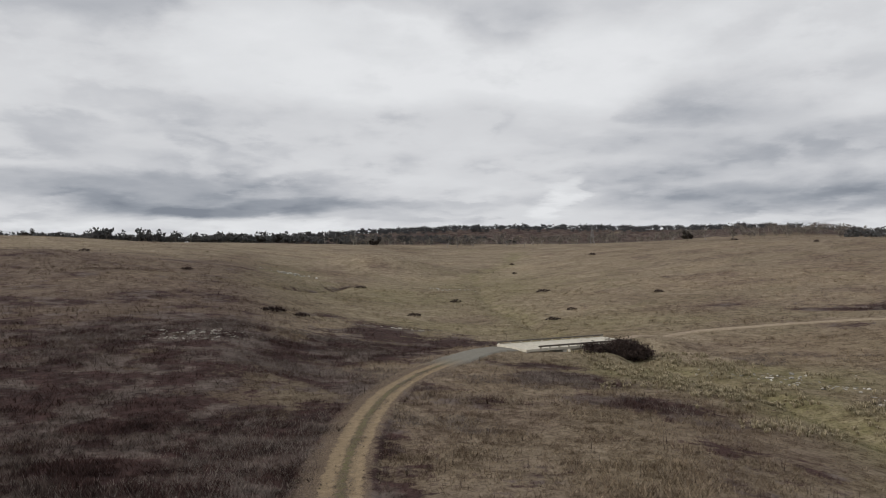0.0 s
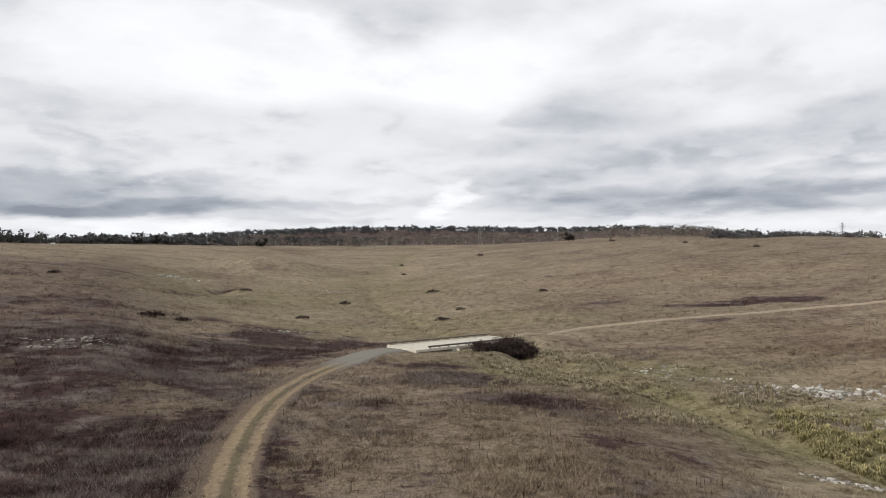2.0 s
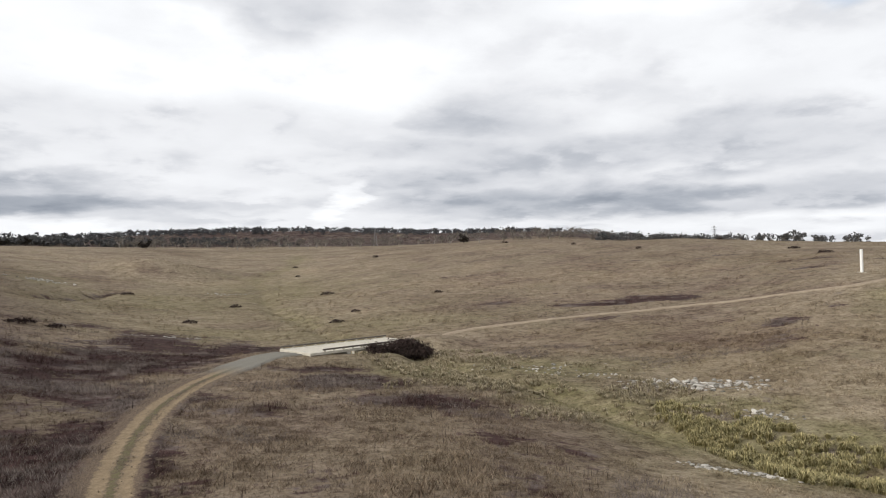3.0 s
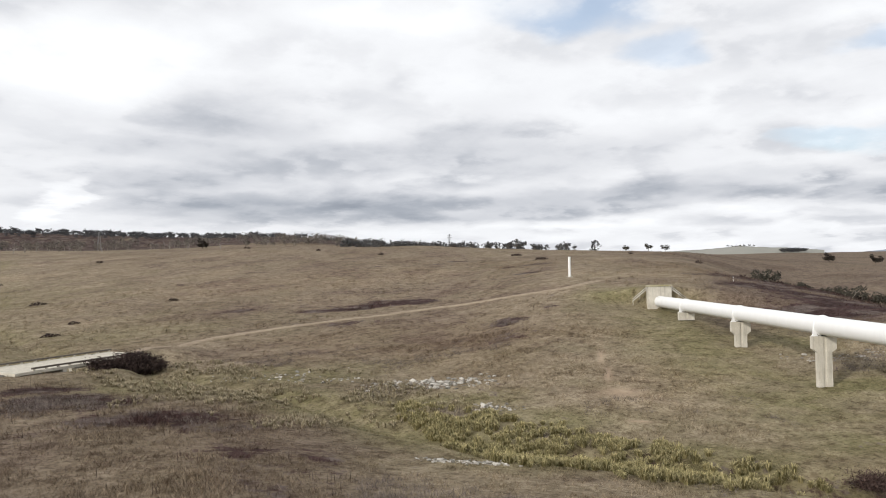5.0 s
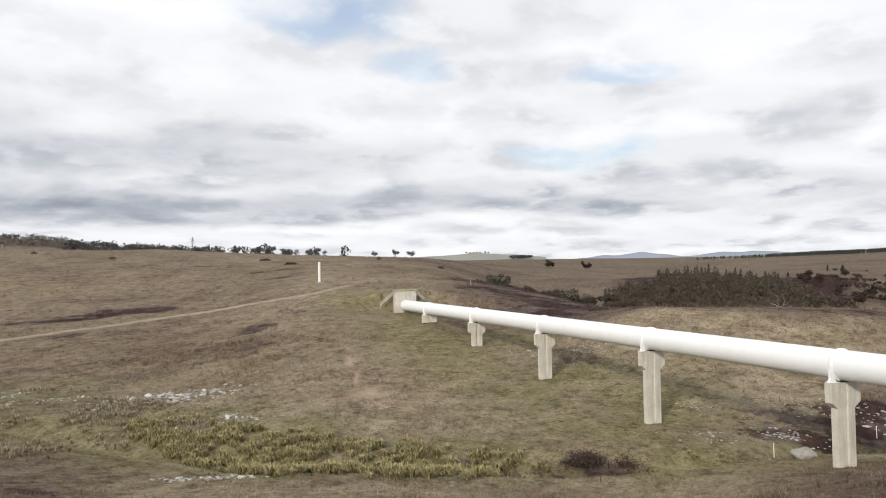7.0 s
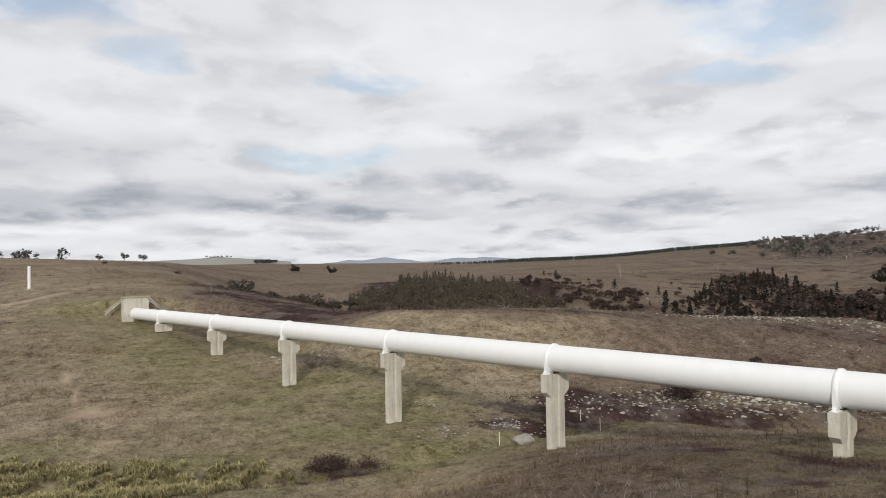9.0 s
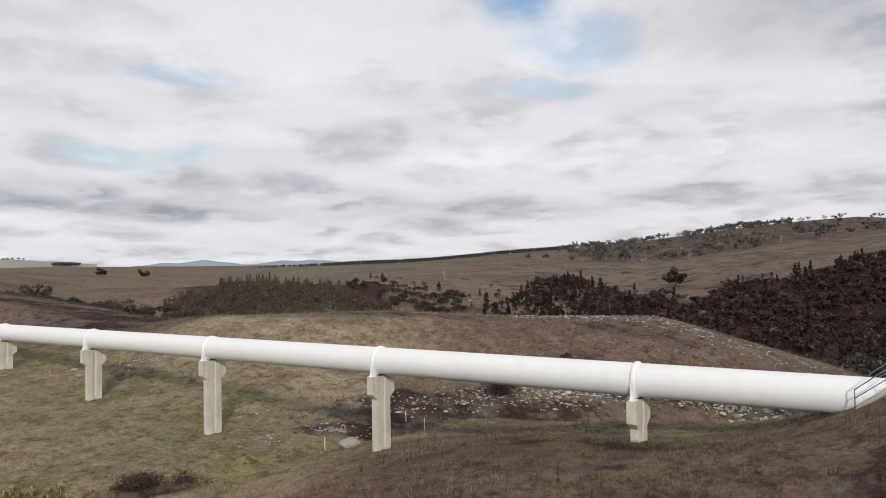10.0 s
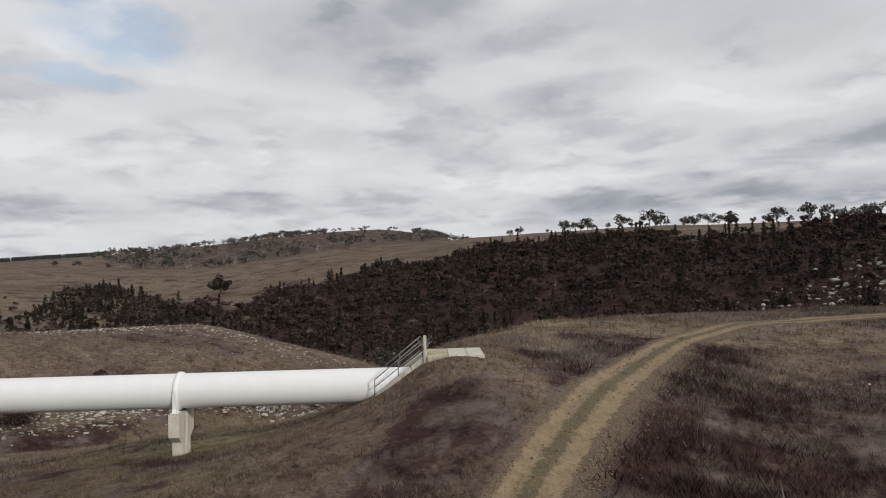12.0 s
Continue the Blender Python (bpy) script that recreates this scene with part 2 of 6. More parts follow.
def mat_track():
    k = Nodes("gravel_track")
    p = k.pos()
    u = k.attr("across")
    wob = k.math("ADD", u, k.math("MULTIPLY", k.math("SUBTRACT", k.noise(p, 1.7, 8, 0.74), 0.5), 0.24))
    edge = k.math("ADD", u, k.math("MULTIPLY", k.math("SUBTRACT", k.noise(p, 0.9, 8, 0.74), 0.5), 0.50))
    field, _ = ground_colour(k)
    n, g = k.noise(p, 1.6, 8, 0.72), k.noise(p, 11.0, 4, 0.75)
    chips = k.noise(p, 26.0, 2, 0.6)
    sand = k.ramp(n, (0.3, (0.180, 0.131, 0.080)), (0.7, (0.315, 0.240, 0.154)))
    gravel = k.ramp(g, (0.35, (0.064, 0.046, 0.033)), (0.5, (0.135, 0.098, 0.069)), (0.7, (0.22, 0.166, 0.118)))
    grass = k.ramp(n, (0.3, (0.062, 0.056, 0.028)), (0.7, (0.165, 0.148, 0.072)))
    rut = k.ramp(wob, (0.32, 0.0), (0.35, 1.0), (0.49, 1.0), (0.52, 0.0))
    rut2 = k.ramp(wob, (0.62, 0.0), (0.65, 1.0), (0.77, 1.0), (0.81, 0.0))
    mid = k.math("MULTIPLY", k.ramp(wob, (0.50, 0.0), (0.53, 0.9), (0.60, 0.9), (0.63, 0.0)), k.ramp(n, (0.40, 0.2), (0.55, 1.0)))
    c = gravel
    c = k.mix(mid, c, grass)
    c = k.mix(k.math("MAXIMUM", rut, rut2), c, sand)
    c = k.mix(k.ramp(g, (0.34, 0.6), (0.5, 0.0)), c, (0.055, 0.043, 0.03))
    c = k.mix(k.ramp(chips, (0.60, 0.0), (0.68, 0.4)), c, (0.32, 0.265, 0.20))
    c = k.mix(k.ramp(edge, (0.02, 1.0), (0.20, 0.0)), c, field)
    c = k.mix(k.ramp(edge, (0.84, 0.0), (0.92, 1.0)), c, field)
    c = k.mix(k.attr("paved"), c, k.ramp(g, (0.3, (0.14, 0.13, 0.108)), (0.7, (0.25, 0.235, 0.20))))
    k.bump(g, 0.6, 0.05)
    return k.done(c, 0.95, 0, 0.1)


def mat_road():
    k = Nodes("pale_road_dirt")
    p = k.pos()
    n, g = k.noise(p, 0.9, 6, 0.65), k.noise(p, 9.0, 3, 0.7)
    c = k.ramp(n, (0.3, (0.22, 0.170, 0.118)), (0.7, (0.38, 0.31, 0.23)))
    c = k.mix(k.ramp(g, (0.34, 0.4), (0.5, 0.0)), c, (0.12, 0.095, 0.065))
    k.bump(g, 0.5, 0.04)
    return k.done(c, 0.95, 0, 0.1)


def mat_white():
    k = Nodes("white_pipe_paint")
    p = k.pos()
    n = k.noise(k.scaled(p, (0.6, 0.6, 0.25)), 1.5, 6, 0.65)
    f = k.noise(p, 9.0, 4, 0.7)
    c = k.ramp(n, (0.2, (0.735, 0.738, 0.73)), (0.5, (0.765, 0.77, 0.765)), (0.75, (0.79, 0.795, 0.79)))
    c = k.mix(k.ramp(f, (0.28, 0.15), (0.40, 0.0)), c, (0.60, 0.58, 0.53))
    k.bump(f, 0.08, 0.01)
    return k.done(c, 0.5, 0, 0.35)


def mat_concrete(name="concrete", tint=(1, 1, 1), moss=0.0):
    k = Nodes(name)
    p = k.obj()
    n, f = k.noise(p, 0.9, 6, 0.65), k.noise(p, 12.0, 4, 0.7)
    st = k.noise(k.scaled(p, (1.5, 1.5, 0.12)), 1.3, 4, 0.55)
    c = k.ramp(n, (0.3, tuple(v * t for v, t in zip((0.46, 0.428, 0.36), tint))), (0.7, tuple(v * t for v, t in zip((0.62, 0.585, 0.505), tint))))
    c = k.mix(k.ramp(st, (0.56, 0.0), (0.68, 0.32)), c, (0.20, 0.185, 0.155))
    c = k.mix(k.ramp(f, (0.32, 0.35), (0.5, 0.0)), c, (0.22, 0.20, 0.17))
    if moss:
        c = k.mix(k.math("MULTIPLY", k.ramp(n, (0.35, 0.0), (0.6, 1.0)), moss), c, (0.22, 0.19, 0.05))
    k.bump(f, 0.3, 0.02)
    return k.done(c, 0.9, 0, 0.2)


def mat_plain(name, lo, hi, scale=3.0, rough=0.8, metal=0.0, by="island", single=0.45):
    k = Nodes(name)
    n = k.noise(k.pos(), scale, 4, 0.65)
    r = k.island() if by == "island" else k.rand()
    f = k.math("ADD", k.math("MULTIPLY", n, 1.0 - single), k.math("MULTIPLY", r, single))
    c = k.ramp(f, (0.30, lo), (0.70, hi))
    return k.done(c, rough, metal, 0.2)


GROUND, TRACK, ROADDIRT, WHITE = mat_ground(), mat_track(), mat_road(), mat_white()
CONCRETE, MOSSY = mat_concrete(), mat_concrete("mossy_concrete", (0.95, 0.93, 0.85), 0.8)
STRAW = mat_blades("dry_straw_grass", (0.50, 0.42, 0.32), (0.5, 0.45, 0.42))
BROWNGRASS = mat_blades("brown_winter_grass", (0.17, 0.130, 0.105), (0.5, 0.42, 0.40))
GREENGRASS = mat_plain("green_tussock_grass", (0.17, 0.150, 0.066), (0.45, 0.385, 0.195), 0.45, 0.9, single=0.5)
PALETUFT = mat_plain("pale_creek_grass", (0.17, 0.145, 0.085), (0.45, 0.38, 0.26), 0.3, 0.9, single=0.4)
OLIVETUFT = mat_plain("dull_upper_creek_grass", (0.12, 0.102, 0.066), (0.40, 0.34, 0.245), 0.25, 0.9)
TALLGRASS = mat_plain("tall_grey_grass", (0.075, 0.060, 0.053), (0.26, 0.218, 0.19), 0.3, 0.9)
TWIG = mat_plain("dark_bare_twigs", (0.022, 0.015, 0.013), (0.075, 0.052, 0.045), 1.0, 0.9)
LEAF_DARK = mat_plain("dark_cypress_foliage", (0.007, 0.0065, 0.0055), (0.040, 0.032, 0.024), 0.22, 0.85, single=0.3)
LEAF_GUM = mat_plain("grey_green_gum_foliage", (0.022, 0.021, 0.016), (0.080, 0.073, 0.056), 0.2, 0.8)
LEAF_SCRUB = mat_plain("brown_scrub_foliage", (0.010, 0.007, 0.006), (0.088, 0.058, 0.047), 0.10, 0.9, single=0.3)
DARKBARK = mat_plain("dark_bark", (0.020, 0.016, 0.014), (0.075, 0.060, 0.050), 2.0, 0.9)
BARK = mat_plain("grey_bark", (0.10, 0.085, 0.07), (0.28, 0.25, 0.21), 2.0, 0.9)
DEADWOOD = mat_plain("bleached_dead_wood", (0.17, 0.150, 0.130), (0.36, 0.33, 0.295), 2.0, 0.85)
PALEROCK = mat_plain("whitish_lichen_rock", (0.17, 0.16, 0.135), (0.49, 0.46, 0.41), 2.5, 0.95, by="object")
ROCK = mat_plain("pale_lichen_rock", (0.17, 0.158, 0.135), (0.45, 0.42, 0.37), 2.5, 0.95, by="object")
# pine green paled by distance haze painted into it
PINE = mat_plain("hazy_pine_foliage", (0.040, 0.046, 0.040), (0.066, 0.074, 0.060), 0.05, 0.9, single=0.25)
TIMBER = mat_plain("weathered_timber", (0.07, 0.06, 0.05), (0.18, 0.155, 0.13), 2.0, 0.9)
PALEPAINT = mat_plain("white_post_paint", (0.70, 0.70, 0.68), (0.82, 0.82, 0.80), 2.0, 0.6)
STEEL = mat_plain("galvanised_steel", (0.16, 0.16, 0.16), (0.30, 0.30, 0.30), 5, 0.5, 0.7)
DARKSTEEL = mat_plain("dark_bearing", (0.02, 0.02, 0.02), (0.05, 0.05, 0.05), 5, 0.7)

# ---- the land ----
EYE = 15.0
SECTIONS = {}


def section(bearing, *steps):
    """The lie of the land along one bearing: pairs of distance and height."""
    SECTIONS[bearing] = steps


section(-70, (0, 5), (40, 5), (100, 9), (250, 18), (420, 32), (900, 42), (4500, 60))
section(-32, (0, 5), (25, 4.2), (45, 3.6), (80, 5.5), (150, 11.5), (300, 23), (420, 32), (650, 38), (950, 45), (4500, 50))
section(-18, (0, 5), (25, 4.2), (45, 3.0), (90, 6), (200, 13), (420, 26), (600, 34.6), (700, 38), (950, 46), (4500, 50))
section(-8, (0, 5), (25, 4.2), (40, 3.0), (80, 3), (130, 4.2), (200, 6.2), (350, 15), (600, 33), (700, 36), (950, 53), (4500, 50))
section(4, (0, 5), (25, 4.2), (45, 3.0), (85, 2.6), (118, 1.6), (150, 2), (300, 8.5), (450, 18), (640, 31.5), (720, 35), (950, 61), (4500, 50))
section(14, (0, 5), (25, 4.2), (45, 3.0), (75, 2.2), (108, 1.5), (140, 2.5), (200, 6.5), (350, 17), (600, 29.6), (720, 34), (950, 57), (4500, 45))
section(25, (0, 5), (25, 4.2), (45, 2.4), (75, 0.9), (110, 1.8), (140, 3.6), (200, 8), (300, 18.5), (400, 26.2), (550, 29), (900, 50), (4500, 40))
section(36, (0, 5), (25, 4.2), (45, 1.4), (60, 0.2), (85, 0.9), (110, 2.6), (150, 5.2), (200, 9.5), (350, 24.4), (500, 24), (700, 29), (4500, 40))
section(48, (0, 5), (25, 4.4), (44, 1.2), (57, 0.0), (85, 2.0), (110, 5.0), (150, 9.6), (167, 11.1), (250, 16), (380, 20.6), (700, 23), (4500, 24))
section(56, (0, 5), (28, 4.0), (50, 0.2), (62, 0.0), (85, 1.8), (105, 3.8), (122, 5.0), (132.5, 5.9), (137, 9.6), (146, 10.2), (200, 12.4), (400, 18.6), (800, 19), (4500, 24))
section(66, (0, 5), (30, 3.8), (48, 0.2), (62, 0.1), (85, 1.2), (112, 3.6), (150, 7.4), (175, 7.5), (230, 1), (330, 4), (500, 11), (900, 15.5), (4500, 23))
section(75, (0, 5), (30, 4.2), (47, 0.4), (68, -0.1), (85, 1.2), (110, 7.6), (130, 6.5), (200, -3), (240, -2), (290, 2.5), (330, 6.5), (420, 3), (700, 9), (1500, 15.5), (4500, 22))
section(87, (0, 5), (30, 4.8), (45, 2.6), (54, 0.9), (68, -0.8), (90, 1.5), (118, 7.2), (150, 4), (210, -6), (290, 0), (330, 5), (500, 8), (900, 15.2), (4500, 22))
section(99, (0, 5), (25, 5.4), (40, 4.6), (55, 1.8), (75, -1.2), (95, 0.5), (128, 5.4), (180, -8), (260, -12), (350, -5), (500, 6), (900, 20), (1300, 33), (4500, 40))
section(108, (0, 5), (25, 5.9), (35, 5.5), (44, 4.3), (58, 2.4), (78, -2.0), (100, 0.5), (130, 5.2), (190, -10), (300, -13), (400, -3), (560, 8), (850, 17), (1400, 50), (4500, 50))
section(117, (0, 5), (25, 6.1), (34, 6.5), (41, 6.0), (48, 4.6), (62, 2.0), (85, -3), (125, 0.8), (170, -9), (250, -15), (330, -8), (470, 10), (800, 30), (1400, 72), (4500, 60))
section(123, (0, 5), (25, 6.15), (32, 7.0), (36, 7.35), (40, 7.7), (45, 7.35), (56, 5.0), (75, -1), (115, -2), (200, -14), (270, -12), (420, 10), (600, 24), (900, 46), (1400, 82), (4500, 60))
section(127.5, (0, 5), (25, 6.1), (31, 7.4), (38, 9.15), (43, 9.55), (50, 8.9), (60, 6.5), (90, -2), (150, -10), (230, -13), (330, 0), (470, 20), (620, 33), (900, 44), (1400, 70), (4500, 60))
section(131.5, (0, 5), (25, 6.2), (32, 8.0), (39.5, 9.5), (46, 9.65), (60, 8.75), (72, 7.4), (88, 4), (130, -7), (210, -12), (330, 4), (460, 24), (610, 36.5), (900, 43), (4500, 50))
section(137, (0, 5), (25, 6.2), (33, 7.9), (40, 9.0), (55, 9.05), (72, 8.7), (88, 7), (130, -6), (210, -12), (330, 8), (450, 26), (600, 39.5), (900, 42), (4500, 50))
section(147, (0, 5), (27, 6.1), (40, 7.5), (52, 8.2), (78, 8.85), (98, 7), (150, -8), (215, -8), (330, 13), (440, 32), (600, 42), (900, 45), (4500, 55))
section(159, (0, 5), (30, 5.4), (50, 7.2), (86, 9.15), (108, 7.5), (160, -8), (225, -5), (330, 16), (430, 33), (560, 41), (900, 50), (4500, 60))
section(178, (0, 5), (30, 5.4), (60, 8), (120, 10), (200, 12), (400, 30), (800, 50), (4500, 60))
section(235, (0, 5), (50, 6), (150, 9), (400, 25), (900, 40), (4500, 60))
section(290, (0, 5), (40, 5), (100, 9), (250, 18), (420, 32), (900, 42), (4500, 60))


def smooth_curve(xs, ys, x):
    """A monotone cubic through (xs, ys), at the places x."""
    xs, ys = np.asarray(xs, float), np.asarray(ys, float)
    h, d = np.diff(xs), np.diff(ys) / np.diff(xs)
    m = np.zeros(len(xs))
    ok = d[:-1] * d[1:] > 0
    w1, w2 = 2 * h[1:] + h[:-1], h[1:] + 2 * h[:-1]
    m[1:-1][ok] = ((w1 + w2) / (w1 / np.where(d[:-1] == 0, 1, d[:-1]) + w2 / np.where(d[1:] == 0, 1, d[1:])))[ok]
    m[0], m[-1] = d[0], d[-1]
    i = np.clip(np.searchsorted(xs, x) - 1, 0, len(h) - 1)
    t = (x - xs[i]) / h[i]
    return (ys[i] * (1 + 2 * t) * (1 - t) ** 2 + m[i] * h[i] * t * (1 - t) ** 2 + ys[i + 1] * t * t * (3 - 2 * t) + m[i + 1] * h[i] * t * t * (t - 1))


def fbm(x, y, scale, octaves=4, seed=0, gain=0.5):
    """Smooth value noise, about -1 to 1."""
    total, amp, norm = 0.0, 1.0, 0.0
    for o in range(octaves):
        u, v = x * scale + 17.3 * o + seed, y * scale - 9.7 * o + 2.1 * seed
        iu, iv = np.floor(u), np.floor(v)
        fu, fv = u - iu, v - iv
        fu, fv = fu * fu * (3 - 2 * fu), fv * fv * (3 - 2 * fv)

        def cell(a, b):
            s = np.sin(a * 127.1 + b * 311.7 + seed * 13.7) * 43758.5453
            return (s - np.floor(s)) * 2 - 1
        total = total + amp * ((cell(iu, iv) * (1 - fu) + cell(iu + 1, iv) * fu) * (1 - fv) + (cell(iu, iv + 1) * (1 - fu) + cell(iu + 1, iv + 1) * fu) * fv)
        norm += amp
        amp, scale = amp * gain, scale * 2.03
    return total / norm


def polar(bearing, d):
    return d * math.sin(radians(bearing)), d * math.cos(radians(bearing))


def along(points, step=1.0):
    """A smooth line through the points, sampled about every step metres."""
    pts = np.asarray(points, float)
    s = np.concatenate([[0], np.cumsum(np.hypot(*np.diff(pts, axis=0).T))])
    q = np.linspace(0, s[-1], max(int(s[-1] / step), 2))
    return np.stack([smooth_curve(s, pts[:, k], q) for k in range(pts.shape[1])], 1)


def near(line, x, y):
    """The distance from places to a line of points."""
    best = np.full(np.shape(x), 1e9)
    for a, b in zip(line[:-1], line[1:]):
        d = b - a
        t = np.clip(((x - a[0]) * d[0] + (y - a[1]) * d[1]) / (d @ d), 0, 1)
        best = np.minimum(best, np.hypot(x - a[0] - t * d[0], y - a[1] - t * d[1]))
    return best


CREEK = along([polar(a, d) for a, d in ((6, 500), (5, 380), (2.5, 300), (3.5, 210), (7, 150), (9.5, 117), (17, 96), (27, 76), (40, 58), (55, 54), (68, 52.5), (78, 57), (86, 66), (96, 76), (107, 80), (117, 90))], 4)
GULLY = along([polar(a, d) for a, d in ((-13.5, 196), (-11.5, 205), (-10.6, 214), (-9.0, 222), (-8.6, 240), (-7.5, 250))], 4)
TRACK_LINE = along([polar(a, d) for a, d in ((170, 97), (162, 82), (155.4, 74.8), (151.0, 70.6), (147.9, 62.1), (144.1, 48), (139.6, 34.4), (134.8, 26.2), (124, 17), (80, 7), (10, 9), (-6, 20), (-8.4, 34), (-8.1, 41), (-7.5, 46), (-6.4, 54.4), (-4.8, 64), (-2.3, 76.5), (0.4, 87), (3.0, 96), (5.6, 102))], 0.6)
BRIDGE_A, BRIDGE_B = np.array((9.6, 101.2)), np.array((27.2, 109.6))
ROAD_LINE = along([tuple(BRIDGE_B), polar(16.3, 122), polar(20.4, 132), polar(26, 138), polar(32, 144), polar(37, 149.3), polar(41, 147.5), polar(45.3, 146), polar(47.9, 147), polar(50.6, 156)], 0.8)

BEARINGS = np.concatenate([np.arange(-46, 172, 0.5), np.arange(172, 314, 3.0)])
RINGS = np.concatenate([[0.0, 3.0, 6.0], np.geomspace(9, 24, 18)[:-1], np.geomspace(24, 200, 218)[:-1], np.geomspace(200, 4500, 140)])


def relief():
    keys = sorted(SECTIONS)
    prof = np.array([smooth_curve([s[0] for s in SECTIONS[k]], [s[1] for s in SECTIONS[k]], RINGS) for k in keys])
    z = np.array([smooth_curve(keys, prof[:, i], BEARINGS) for i in range(len(RINGS))])
    d, a = np.meshgrid(RINGS, np.radians(BEARINGS), indexing="ij")
    x, y = d * np.sin(a), d * np.cos(a)
    calm = np.clip((d - 10) / 40, 0, 1)
    z = z + calm * (fbm(x, y, 1 / 28, 4, 1) * 0.32 + fbm(x, y, 1 / 6, 3, 5) * 0.10)
    z = z + np.clip((d - 150) / 200, 0, 1) * fbm(x, y, 1 / 90, 4, 2) * 1.6 + np.clip((d - 500) / 600, 0, 1) * fbm(x, y, 1 / 400, 4, 3) * 5
    dc, dg = near(CREEK, x, y), near(GULLY, x, y)
    bank = fbm(x, y, 1 / 9, 3, 7)
    z = z - 0.9 * np.exp(-(dc / (2.2 + bank)) ** 2) * (1 + 0.5 * bank) - 1.8 * np.exp(-(dg / (3.8 + bank)) ** 2)
    for c, r, h in ((polar(-4.0, 335), 26, 4.5), (polar(-7, 340), 24, 3.0), (polar(-24, 170), 22, 2.0), (polar(-30, 240), 30, 2.5)):
        z = z + h * np.exp(-((x - c[0]) ** 2 + (y - c[1]) ** 2) / r ** 2)
    # banks built up under the bridge's approaches
    for c, r, top in ((BRIDGE_A - (4.5, 2.6), 7.0, 2.95), (BRIDGE_B + (5.0, 2.2), 7.0, 2.9), (BRIDGE_A - (11, 7.5), 6.0, 2.85), (np.array((20.6, 98.4)), 5.2, 2.35), (np.array((14.2, 96.0)), 5.0, 2.6)):
        w = np.exp(-(((x - c[0]) ** 2 + (y - c[1]) ** 2) / r ** 2) ** 2)
        z = z * (1 - w) + top * w
    z = z + 0.4 * np.exp(-((x - 30.2) ** 2 + (y + 24.8) ** 2) / 2.2 ** 2)
    # a cutting in front of the headwall
    lx, ly = -0.6003 * (x - 65.531) - 0.7998 * (y - 18.231), 0.7998 * (x - 65.531) - 0.6003 * (y - 18.231)
    floor = 4.85 + 0.085 * (-59.5 - lx) + np.clip(np.abs(ly) - 2.7, 0, 9) * 0.8
    z = np.where((lx > -72.9) & (lx < -52) & (np.abs(ly) < 9), np.minimum(z, floor), z)
    z = np.where((lx < -73.4) & (lx > -80) & (np.abs(ly) < 4), np.maximum(z, 9.75), z)
    return x, y, z, d, np.degrees(a), dc, dg


LX, LY, LZ, LD, LA, LC, LG = relief()


def ground_z(x, y):
    """The ground's height, by the sheet's own grid."""
    d, a = np.hypot(x, y), np.degrees(np.arctan2(x, y))
    a = np.where(a < BEARINGS[0], a + 360, a)
    i = np.clip(np.searchsorted(RINGS, d) - 1, 0, len(RINGS) - 2)
    j = np.clip(np.searchsorted(BEARINGS, a) - 1, 0, len(BEARINGS) - 2)
    u = (d - RINGS[i]) / (RINGS[i + 1] - RINGS[i])
    v = np.clip((a - BEARINGS[j]) / (BEARINGS[j + 1] - BEARINGS[j]), 0, 1)
    return (LZ[i, j] * (1 - u) * (1 - v) + LZ[i + 1, j] * u * (1 - v) + LZ[i, j + 1] * (1 - u) * v + LZ[i + 1, j + 1] * u * v)


def spot(bearing, d, lift=0.0):
    x, y = polar(bearing, d)
    return Vector((x, y, float(ground_z(x, y)) + lift))


def patches(list_of, x, y):
    """Soft round patches, each a bearing, a distance, a half width and a half depth."""
    total = np.zeros(np.shape(x))
    for b, d, w, h in list_of:
        c = np.array(polar(b, d))
        r = c / np.hypot(*c)
        dx, dy = x - c[0], y - c[1]
        total = np.maximum(total, np.exp(-((dx * r[1] - dy * r[0]) / w) ** 2 - ((dx * r[0] + dy * r[1]) / h) ** 2))
    return total


HEATH = [(-4, 118, 9, 9), (0.5, 114, 7, 8), (-30, 38, 9, 5), (-22, 46, 11, 5), (-16, 37, 7, 4), (-33, 60, 8, 6), (-14, 62, 9, 4), (-22, 75, 12, 4), (-4, 104, 9, 7), (-7, 96, 8, 7), (-2, 106, 7, 8), (-9, 66, 6, 4), (-1, 98, 6, 5), (3, 62, 5, 3),
         (8, 88, 7, 4), (-12, 140, 8, 5), (29, 160, 13, 6), (34, 163, 10, 7), (25, 142, 10, 5), (31, 137, 10, 5), (22, 168, 8, 4), (45, 215, 12, 6), (44.5, 187, 9, 3), (49, 205, 8, 4), (40, 250, 10, 5), (46.5, 127, 4, 5), (43, 118, 4, 4), (34, 250, 8, 4), (66, 150, 25, 14), (72, 135, 20, 8), (60, 175, 22, 10), (85, 69, 6, 3), (90, 78, 8, 5), (150, 40, 10, 6), (157, 34, 8, 7), (96, 78, 6, 3), (108, 91.5, 7, 3), (112, 92.5, 7, 3), (116, 93, 7, 3), (11, 76, 8, 7), (15, 66, 7, 5), (88, 74, 5, 4), (75, 118, 14, 5), (84, 116, 14, 4), (68, 128, 12, 8)]


# unbroken stands of dark dead weeds
THICKET = [(-4, 119, 11, 17), (0.5, 116, 8, 14), (-7, 104, 9, 11), (-2, 104, 7, 9), (-27, 47, 7, 4), (-20, 40, 5, 3), (-31, 66, 8, 5), (29.5, 158, 12, 4), (34, 161, 10, 4), (66, 176, 14, 22), (62, 190, 12, 20), (88.5, 73.5, 4, 2.5)]
